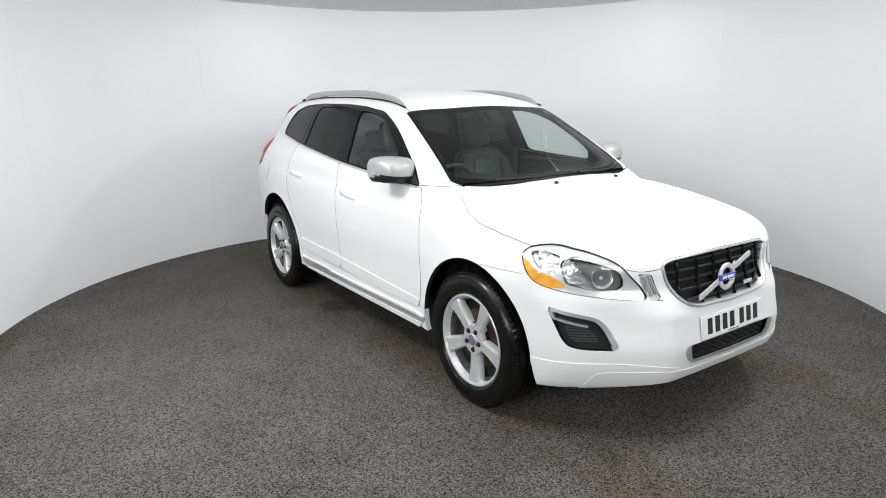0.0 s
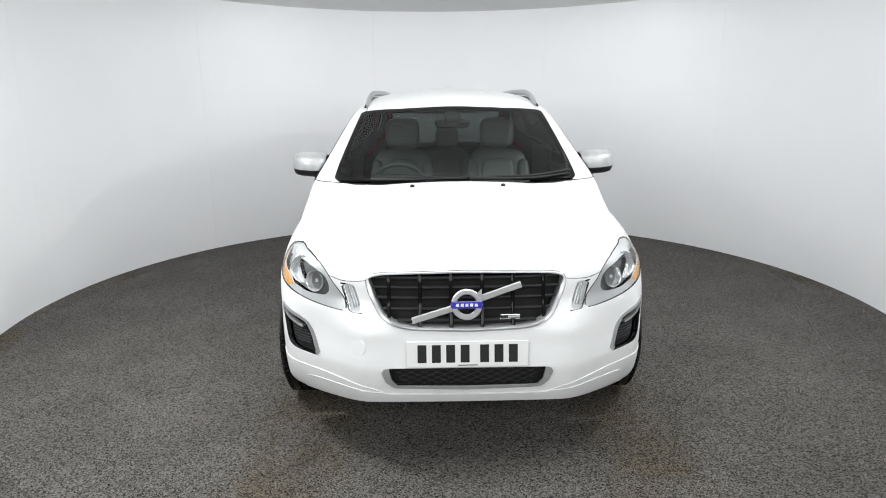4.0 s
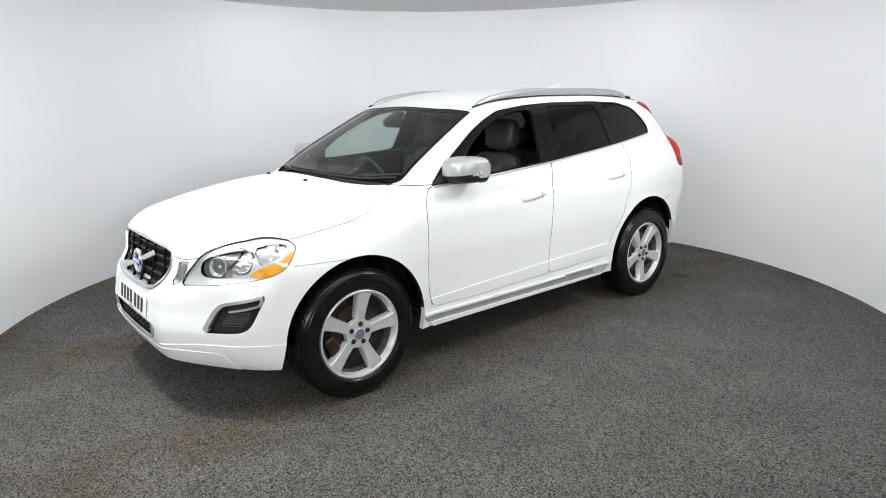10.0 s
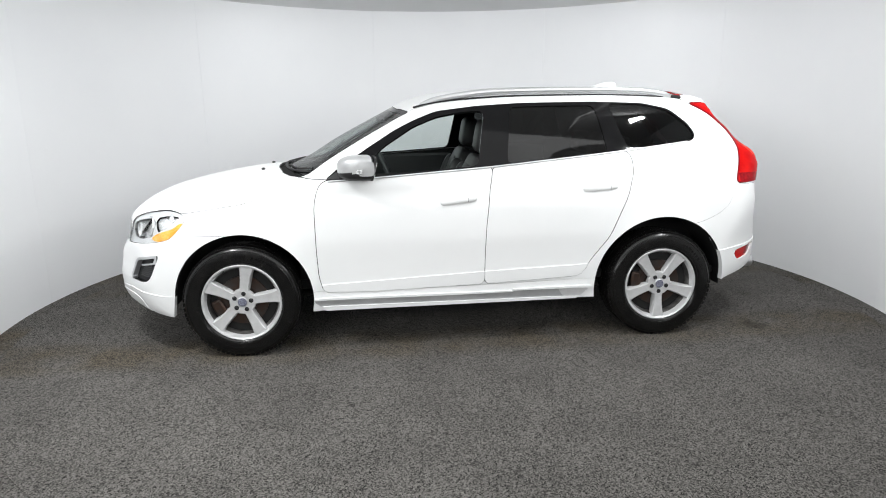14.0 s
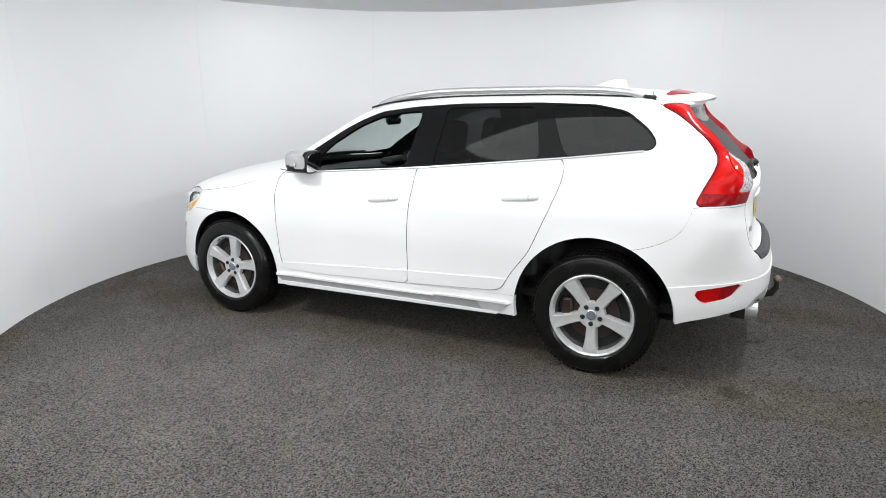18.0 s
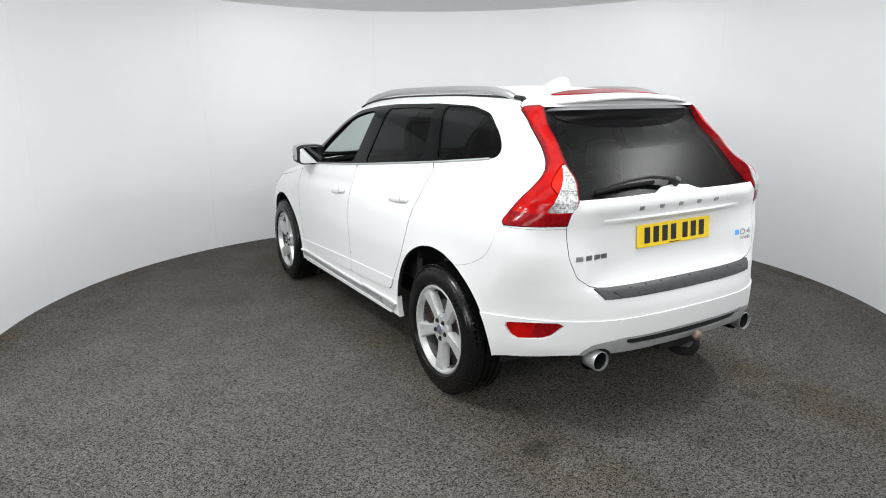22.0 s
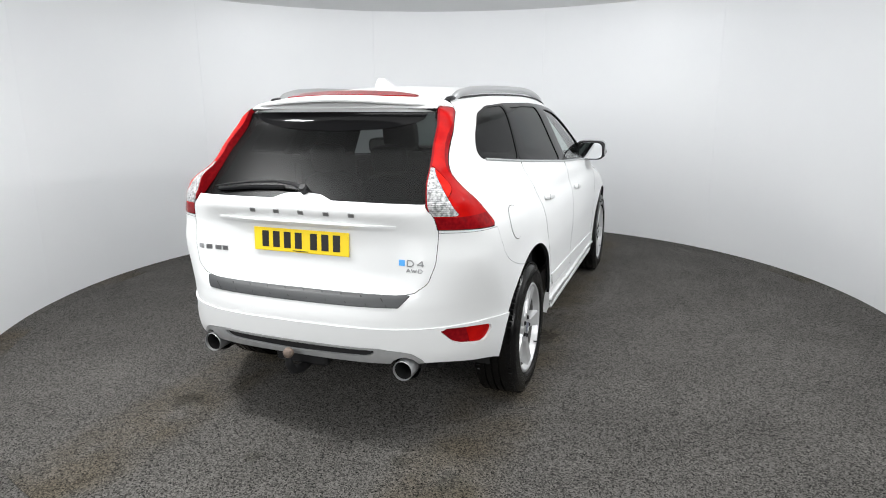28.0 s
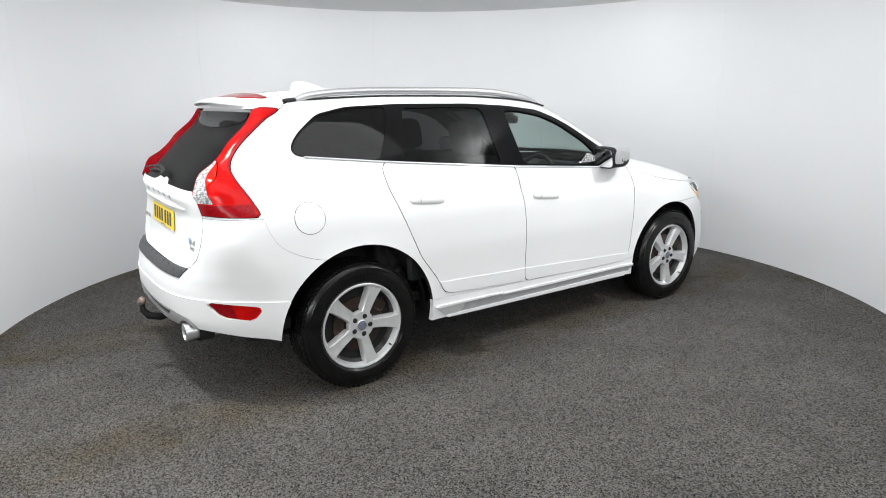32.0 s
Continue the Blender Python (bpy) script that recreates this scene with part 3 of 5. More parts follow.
QUARTER_PANE = inside("xz", [(-1.045, 1.556), (-1.285, 1.548), (-1.47, 1.510), (-1.605, 1.413), (-1.658, 1.347), (-1.64, 1.309), (-1.165, 1.261), (-1.10, 1.40)])
PILLAR_STRIP = inside("xz", [(-0.965, 1.560), (-1.035, 1.560), (-1.085, 1.40), (-1.150, 1.258), (-1.115, 1.255), (-1.05, 1.40)], 0)
windscreen_zone = both(inside("xy", [(0.375, -0.3), (0.375, 0.18), (0.36, 0.35), (0.295, 0.60), (0.30, 0.625), (0.93, 0.735), (0.975, 0.72), (1.06, 0.50), (1.11, 0.32), (1.14, 0.0), (1.14, -0.3)], 0), lambda p: p[:, 2] - 1.09)
cowl_zone = both(inside("xy", [(0.93, -0.3), (0.93, 0.737), (0.955, 0.732), (1.0, 0.70), (1.09, 0.56), (1.15, 0.413), (1.20, 0.2), (1.213, 0.0), (1.213, -0.3)], 0), lambda p: p[:, 2] - 1.0)

dlo = carve(DLO, 0.0)
side_trim = clip(clip(clip(clip(dlo, less(FRONT_PANE)), less(REAR_PANE)), less(QUARTER_PANE)), less(PILLAR_STRIP))
pair("window_surround", side_trim, GLOSSBLACK, car, "gloss black window frame and pillar trim", depth=0.02, offset=0.001)
pair("pillar_trim", clip(dlo, PILLAR_STRIP), GLOSSBLACK, car, "dark grey trim strip on the pillar", depth=0.004, offset=0.002)
front_pane = clip(dlo, FRONT_PANE, 0.001)
part("side_window", panel_mesh("side_window", front_pane, CLEAR, offset=-0.008, depth=0, flip=True), CLEAR, car, "clear greenish front side window")
pair("rear_side_window", clip(dlo, REAR_PANE, 0.001), PRIVACY, car, "dark tinted rear side window", offset=-0.004, depth=0)
pair("quarter_window", clip(dlo, QUARTER_PANE, 0.001), PRIVACY, car, "dark tinted quarter window", offset=-0.003, depth=0)

ws = carve(windscreen_zone, 0.001)
frit = inside("xy", [(0.41, -0.5), (0.41, 0.2), (0.395, 0.36), (0.335, 0.594), (0.925, 0.712), (1.042, 0.50), (1.09, 0.3), (1.118, 0), (1.118, -0.5)], 1)
whole("windscreen", clip(ws, frit), WINDSCREEN, car, "greenish laminated windscreen", offset=-0.004, depth=0)
whole("windscreen_border", clip(ws, less(frit)), GLOSSBLACK, car, "black glass border round the windscreen", offset=-0.003, depth=0.01)
cowl = carve(cowl_zone, 0.001)
whole("wiper_cowl", cowl, BLACK, car, "black plastic wiper well", offset=-0.028, depth=0.02)

# rear glass and lamps
lamp_edge = lambda p: p[:, 1] - knots(p[:, 2], (0.9, 0.666), (1.035, 0.663), (1.095, 0.650), (1.125, 0.620), (1.15, 0.609), (1.35, 0.570), (1.54, 0.535), (1.7, 0.51))
tail_zone = both(inside("xz", [(-1.648, 1.553), (-1.75, 1.562), (-2.5, 1.565), (-2.5, 1.034), (-2.10, 1.034), (-1.894, 1.024), (-1.941, 1.135), (-1.969, 1.191), (-1.987, 1.253),
                                (-1.966, 1.305), (-1.916, 1.368), (-1.84, 1.434), (-1.763, 1.495)], 1), lamp_edge, lambda p: -1.6 - p[:, 0])
tail_lamp = refine(carve(tail_zone, 0.002), 1)


def lamp_swell(base):
    """The lamp stands prouder of the body away from its outer edge, most at mid height."""
    def lift(v):
        z = v[:, 2]
        outer_x = knots(z, (1.016, -1.892), (1.135, -1.941), (1.191, -1.969), (1.253, -1.987), (1.305, -1.966), (1.368, -1.916), (1.434, -1.84), (1.495, -1.763), (1.553, -1.648))
        w = np.clip((outer_x - v[:, 0]) / np.interp(z, (1.20, 1.38), (0.15, 0.07)), 0, 1)
        h = np.clip((1.57 - z) / 0.22, 0, 1) * np.clip((z - 1.09) / 0.14, 0, 1)
        return base + 0.048 * (w * w * (3 - 2 * w)) * (h * h * (3 - 2 * h))
    return lift


white_zone = both(lambda p: np.minimum(p[:, 2] - 1.094, 1.285 - p[:, 2]),
                  lambda p: knots(p[:, 2], (1.05, 0.765), (1.094, 0.752), (1.136, 0.716), (1.18, 0.672), (1.22, 0.642), (1.262, 0.617), (1.298, 0.601)) - p[:, 1],
                  lambda p: p[:, 1] - knots(p[:, 2], (1.05, 0.665), (1.125, 0.626), (1.15, 0.615), (1.30, 0.583)))
low_red = both(lambda p: 1.090 - p[:, 2], lambda p: -1.93 - p[:, 0])
main_zone = clip(clip(tail_lamp, less(white_zone)), less(low_red))
rim_zone = lambda p: 0.011 - tail_zone(p)
# the bright inner tube of the lamp follows its outer edge at a hand's breadth and runs out above the clear lens
tube_zone = lambda p: knots(p[:, 2], (1.0, -2.40), (1.12, -2.16), (1.20, -2.055), (1.253, -2.030), (1.305, -2.006), (1.368, -1.955), (1.434, -1.880), (1.495, -1.830), (1.56, -1.95)) - p[:, 0]
lens_zone = clip(main_zone, less(rim_zone))
for k in (False, True):
    body = part("tail_lamp", panel_mesh("tail_lamp", clip(lens_zone, less(tube_zone), 0.0012), RED, offset=lamp_swell(0.0025), depth=0.02, flip=k), RED, car, "tall curved red tail lamp")
    part("lamp_tube", panel_mesh("lamp_tube", clip(lens_zone, tube_zone, 0.0012), BRIGHTRED, offset=lamp_swell(0.0045), depth=0.02, flip=k), BRIGHTRED, body, "bright red inner lamp tube")
    part("lamp_rim", panel_mesh("lamp_rim", clip(main_zone, rim_zone), DARKRED, offset=lamp_swell(0.0022), depth=0.070, flip=k), DARKRED, body, "dark red lamp rim")
    part("reversing_lens", panel_mesh("reversing_lens", clip(tail_lamp, white_zone, 0.002), CLEARLENS, offset=lamp_swell(0.003), depth=0.02, flip=k), CLEARLENS, body, "clear ribbed lens")
    part("lens_edge", panel_mesh("lens_edge", clip(clip(tail_lamp, white_zone), less(white_zone), -0.002), DARKRED, offset=lamp_swell(0.0025), depth=0.02, flip=k), DARKRED, body, "dark red edge round the clear lens")
    part("lower_lens", panel_mesh("lower_lens", clip(clip(tail_lamp, low_red), less(white_zone)), DARKRED, offset=lamp_swell(0.0025), depth=0.03, flip=k), DARKRED, body, "dark red lower lens")

rear_glass_zone = both(inside("yz", [(-0.3, 1.552), (0.532, 1.548), (0.528, 1.535), (0.606, 1.155), (0.607, 1.147), (0.160, 1.150), (0.095, 1.172), (0.0, 1.179), (-0.3, 1.179)], 0), lambda p: -1.5 - p[:, 0])
carve(rear_glass_zone, 0.002)
glass_bed = both(inside("yz", [(-0.3, 1.536), (0.552, 1.534), (0.555, 1.525), (0.632, 1.155), (0.632, 1.135), (-0.3, 1.135)], 0), lambda p: -1.5 - p[:, 0])
whole("rear_window", clip(FULL, glass_bed), REARGLASS, car, "dark tinted rear window", offset=-0.016, depth=0)
band_top = both(glass_bed, lambda p: p[:, 2] - knots(np.abs(p[:, 1]), (0, 1.452), (0.25, 1.462), (0.42, 1.488), (0.50, 1.516), (0.56, 1.548)))
whole("window_band", clip(FULL, band_top), GLOSSBLACK, car, "black band along the top of the rear window", offset=-0.012, depth=0.002)

spoiler_zone = both(lambda p: -1.56 - np.maximum(1.63 - p[:, 2], -0.02) * 1.2 - p[:, 0], lambda p: p[:, 2] - 1.548)
spoiler_top = carve(spoiler_zone)
brake_zone = both(inside("xy", [(-1.688, -0.2), (-1.688, 0.0), (-1.678, 0.2), (-1.652, 0.392), (-1.70, 0.365), (-1.765, 0.27), (-1.790, 0.12), (-1.797, 0.0), (-1.797, -0.2)], 0), lambda p: p[:, 2] - 1.5)
brake_skin = refine(clip(SHELL, brake_zone), 1)
tailgate_zone = both(inside("yz", [(-0.5, 1.6), (0.533, 1.6), (0.54, 1.5), (0.57, 1.34), (0.612, 1.148), (0.652, 1.10), (0.667, 1.03), (0.660, 0.885), (0.630, 0.797), (0.570, 0.752), (0.498, 0.738), (-0.5, 0.738)], 0),
                     lambda p: -1.6 - p[:, 0])
tailgate_panel = carve(tailgate_zone, 0.0014)
pillar_edge = both(lambda p: p[:, 2] - 1.16, lambda p: np.abs(p[:, 1]) - 0.3)
tailgate = whole("tailgate", clip(tailgate_panel, less(pillar_edge)), PAINT, car, "white tailgate", depth=0.040)
whole("tailgate_top", spoiler_top, PAINT, car, "white roof spoiler skin", depth=0.02)

# front lamps and openings
head_zone = both(inside("xz", [(2.148, 0.698), (2.175, 0.693), (2.160, 0.722), (2.131, 0.782), (2.100, 0.842), (2.061, 0.877), (1.972, 0.910), (1.839, 0.933), (1.767, 0.926), (1.713, 0.908), (1.700, 0.875), (1.760, 0.800), (1.810, 0.760), (1.881, 0.741), (2.004, 0.719)], 1),
                 lambda p: p[:, 1] - 0.42)
head_lamp = refine(carve(head_zone, 0.0008), 1)
GRILLE = [(0.0, 0.878), (0.35, 0.870), (0.40, 0.863), (0.432, 0.849), (0.437, 0.822), (0.426, 0.780), (0.406, 0.736), (0.378, 0.690), (0.326, 0.652), (0.255, 0.633), (0.0, 0.625)]
GRILLE += [(-y, z) for y, z in GRILLE[-2:0:-1]]
grille_zone = both(inside("yz", GRILLE, 1), lambda p: p[:, 0] - 1.9)
grille_hole = clip(SKIN, grille_zone)
SKIN = clip(SKIN, less(grille_zone))
drl_zone = both(inside("yz", [(0.488, 0.810), (0.550, 0.816), (0.511, 0.696), (0.451, 0.692)], 0), lambda p: p[:, 0] - 1.9)
drl = refine(carve(drl_zone, 0.001), 1)
fog_zone = inside("xz", [(2.142, 0.470), (2.098, 0.562), (2.076, 0.600), (2.050, 0.625), (1.894, 0.662), (1.882, 0.654), (1.914, 0.592), (1.952, 0.512), (1.983, 0.482), (2.028, 0.472)], 1)
fog = refine(carve(fog_zone, 0.0), 2)
intake_zone = both(inside("yz", [(-0.2, 0.480), (0.352, 0.474), (0.372, 0.462), (0.350, 0.410), (0.318, 0.382), (0.0, 0.374), (-0.2, 0.374)], 0), lambda p: p[:, 0] - 1.9)
intake = refine(carve(intake_zone, 0.0), 2)

bonnet_zone = both(inside("xy", [(1.217, -0.4), (1.217, 0.0), (1.204, 0.2), (1.154, 0.413), (1.094, 0.56), (1.004, 0.70), (1.06, 0.742), (1.15, 0.787), (1.249, 0.828), (1.364, 0.849), (1.544, 0.846), (1.70, 0.832),
                                (1.839, 0.80), (2.0, 0.80), (2.5, 0.80), (2.5, -0.4)], 0), lambda p: p[:, 2] - knots(np.abs(p[:, 1]), (0, 0.871), (0.36, 0.862), (0.43, 0.832), (0.53, 0.824), (0.6, 0.838), (0.9, 0.90)))
bonnet = whole("bonnet", carve(bonnet_zone, 0.0014), PAINT, car, "white bonnet", depth=0.022)

# doors
DOOR_F = [(0.872, 0.392), (0.900, 0.5), (0.907, 0.682), (0.908, 0.958), (0.886, 1.055), (0.850, 1.104), (0.54, 1.122), (-0.23, 1.175), (-0.202, 1.007), (-0.180, 0.8), (-0.173, 0.65), (-0.169, 0.408), (0.564, 0.388)]
DOOR_R = [(-0.169, 0.408), (-0.173, 0.65), (-0.180, 0.8), (-0.202, 1.007), (-0.23, 1.175), (-1.135, 1.256), (-1.174, 1.215), (-1.172, 1.12), (-1.120, 0.966), (-1.004, 0.703), (-0.885, 0.55), (-0.835, 0.46), (-0.79, 0.438), (-0.604, 0.428)]
crease = lambda p: p[:, 2] - knots(p[:, 0], (-1.2, 0.540), (-0.85, 0.520), (-0.166, 0.494), (0.9, 0.443), (1.2, 0.43))
for nm, outline in (("front_door", DOOR_F), ("rear_door", DOOR_R)):
    t = carve(inside("xz", outline, 1))
    doors = pair(nm, clip(t, crease), PAINT, car, "white door")
    for d, k in zip(doors, (False, True)):
        part("lower_moulding", panel_mesh("lower_moulding", clip(t, less(crease)), PAINT, offset=0.007, depth=0.02, flip=k), PAINT, d)

# sill
sill_zone = both(lambda p: 0.40 + 0.02 * np.clip(-p[:, 0], 0, 1) - p[:, 2], lambda p: 1.0 - np.abs(p[:, 0]), lambda p: p[:, 1] - 0.5)
sill = carve(sill_zone, 0.001)
sill_top = lambda p: 0.352 + 0.014 * np.clip(-p[:, 0], 0, 1)
along = lambda p: 0.80 + 1.2 * (p[:, 2] - 0.25) - np.abs(p[:, 0] - 0.04)
strip_zone = both(lambda p: p[:, 2] - 0.300, lambda p: sill_top(p) - 0.008 - p[:, 2], along)
ledge_zone = both(lambda p: p[:, 2] - sill_top(p) + 0.008, lambda p: sill_top(p) + 0.010 - p[:, 2], along)
edge_zone = both(lambda p: 0.300 - p[:, 2], along)
tip_zone = both(strip_zone, lambda p: -0.66 - 0.8 * (0.36 - p[:, 2]) - p[:, 0])
for k in (False, True):
    s = part("sill", panel_mesh("sill", sill, PAINT, offset=0.003, depth=0.03, flip=k), PAINT, car, "white sill")
    part("sill_strip", panel_mesh("sill_strip", clip(clip(sill, strip_zone), less(tip_zone)), SILVER, offset=0.007, depth=0.012, flip=k), SILVER, s, "silver side step strip")
    part("step_ledge", panel_mesh("step_ledge", clip(sill, ledge_zone), PAINT, offset=0.018, depth=0.022, flip=k), PAINT, s, "white ledge over the step strip")
    part("step_edge", panel_mesh("step_edge", clip(sill, edge_zone), PAINT, offset=0.015, depth=0.018, flip=k), PAINT, s, "white lower edge of the step")
    part("strip_tip", panel_mesh("strip_tip", clip(sill, tip_zone), ALLOY, offset=0.012, depth=0.014, flip=k), ALLOY, s, "ribbed bright end of the step strip")

# rear bumper
pad_zone = both(inside("yz", [(-0.3, 0.742), (0.556, 0.743), (0.534, 0.718), (0.514, 0.692), (-0.3, 0.688)], 0), lambda p: -1.9 - p[:, 0])
pad = carve(pad_zone, 0.001)
pad_part = whole("bumper_pad", pad, GREYPLASTIC, car, "ribbed dark grey bumper top", offset=0.006, depth=0.02)
reflector_zone = both(inside("xz", [(-1.922, 0.556), (-2.011, 0.571), (-2.176, 0.588), (-2.152, 0.562), (-2.110, 0.506), (-1.967, 0.480)], 1), lambda p: p[:, 1] - 0.4)
reflector = carve(reflector_zone, 0.001)
# the reflector's rearward end is a darker red
reflector_split = lambda p: -2.055 - 0.3 * (p[:, 2] - 0.53) - p[:, 0]
for r, k in zip(pair("rear_reflector", clip(reflector, less(reflector_split)), RED, car, "red reflector in the bumper", offset=-0.004, depth=0.008), (False, True)):
    part("reflector_end", panel_mesh("reflector_end", clip(reflector, reflector_split), DARKRED, offset=-0.005, depth=0.008, flip=k), DARKRED, r, "darker red end of the reflector")
diff_zone = both(inside("yz", [(-0.3, 0.503), (0.425, 0.503), (0.47, 0.495), (0.526, 0.489), (0.57, 0.476), (0.605, 0.445), (0.622, 0.40), (0.63, 0.30), (-0.3, 0.30)], 0), lambda p: -1.9 - p[:, 0])
band_zone = inside("yz", [(-0.3, 0.492), (0.425, 0.494), (0.375, 0.463), (0.0, 0.455), (-0.3, 0.455)], 0)
exhaust_notch = lambda p: np.hypot(p[:, 1] - 0.530, p[:, 2] - 0.398) - 0.066
diff = clip(carve(diff_zone, 0.001), exhaust_notch)
diffuser = whole("diffuser", clip(diff, less(band_zone)), SILVER, car, "silver diffuser under the rear bumper", offset=0.010, depth=0.03)
part("insert", panel_mesh("insert", clip(diff, band_zone), BLACK, offset=-0.004, depth=0.01, mirror=True), BLACK, diffuser, "black insert")
rear_bumper_zone = both(lambda p: -1.50 - p[:, 0], lambda p: knots(-p[:, 0], (1.4, 0.755), (1.6, 0.772), (1.75, 0.819), (1.86, 0.91), (1.9, 1.02), (2.3, 1.02)) - p[:, 2])
rb = carve(rear_bumper_zone, 0.0009)
lip = lambda p: knots(-p[:, 0], (1.8, 0.572), (2.0, 0.590), (2.3, 0.597)) - p[:, 2]
bumper_r = whole("rear_bumper", clip(rb, less(lip)), PAINT, car, "white rear bumper", depth=0.02)
part("lower_bumper", panel_mesh("lower_bumper", clip(rb, lip), PAINT, offset=0.008, depth=0.03, mirror=True), PAINT, bumper_r)

# front bumper
front_bumper_zone = both(lambda p: p[:, 0] - 1.45, lambda p: knots(p[:, 0], (1.4, 0.785), (1.75, 0.79), (1.8, 0.93), (2.3, 0.93)) - p[:, 2])
fb = carve(front_bumper_zone, 0.0012)
split = lambda p: knots(np.abs(p[:, 1]), (0.0, 0.35), (0.34, 0.352), (0.40, 0.375), (0.56, 0.400), (0.66, 0.408), (0.82, 0.405), (0.875, 0.395), (1.0, 0.38)) - p[:, 2]
bumper_f = whole("front_bumper", clip(fb, less(split)), PAINT, car, "white front bumper", depth=0.02)
part("splitter", panel_mesh("splitter", clip(fb, split), PAINT, offset=0.004, depth=0.03, mirror=True), PAINT, bumper_f)
lip_f = lambda p: knots(np.abs(p[:, 1]), (0.0, 0.35), (0.373, 0.360), (0.53, 0.368), (0.683, 0.365), (0.725, 0.353), (0.745, 0.308), (0.765, 0.2)) - p[:, 2]
part("splitter_lip", panel_mesh("splitter_lip", clip(clip(fb, split), lip_f), PAINT, offset=0.0075, depth=0.006, mirror=True), PAINT, bumper_f)

# wings, roof and the bodyside that is left
wing_zone = lambda p: p[:, 0] - 0.80
wing = carve(both(wing_zone, lambda p: 1.112 - p[:, 2], lambda p: p[:, 1] - 0.3))
pair("front_wing", wing, PAINT, car, "white front wing")
roof_zone = both(lambda p: knots(p[:, 0], (-1.8, 0.50), (-1.5, 0.525), (-0.5, 0.575), (0.25, 0.592), (0.4, 0.60)) - p[:, 1], lambda p: p[:, 2] - 1.45)
whole("roof", carve(roof_zone), PAINT, car, "white roof", depth=0.02)
pair("side_panel", SKIN, PAINT, car, "white bodyside with pillars and rear wing", depth=0.018)
fuel_zone = lambda p: 0.083 - np.hypot(p[:, 0] + 1.661, p[:, 2] - 0.997)
fuel_t = clip(clip(SHELL, fuel_zone), lambda p: p[:, 1] - 0.5)
part("fuel_flap", panel_mesh("fuel_flap", clip(fuel_t, fuel_zone, 0.003), PAINT, offset=0.0035, depth=0.004, flip=True), PAINT, car, "round white fuel filler flap")
part("flap_joint", panel_mesh("flap_joint", fuel_t, LINER, offset=0.0012, depth=0, flip=True), LINER, car, "dark joint round the fuel flap")

# the inner shell behind every gap, with the windows left open
for zone in (DLO, windscreen_zone, rear_glass_zone, grille_zone, fog_zone, intake_zone, head_zone, lambda p: 0.28 - p[:, 2]):
    SHELL = clip(SHELL, less(zone), -0.012 if zone is DLO else 0.0)
whole("inner_shell", SHELL, LINER, car, "dark inner shell and headlining", offset=-0.026, depth=0)


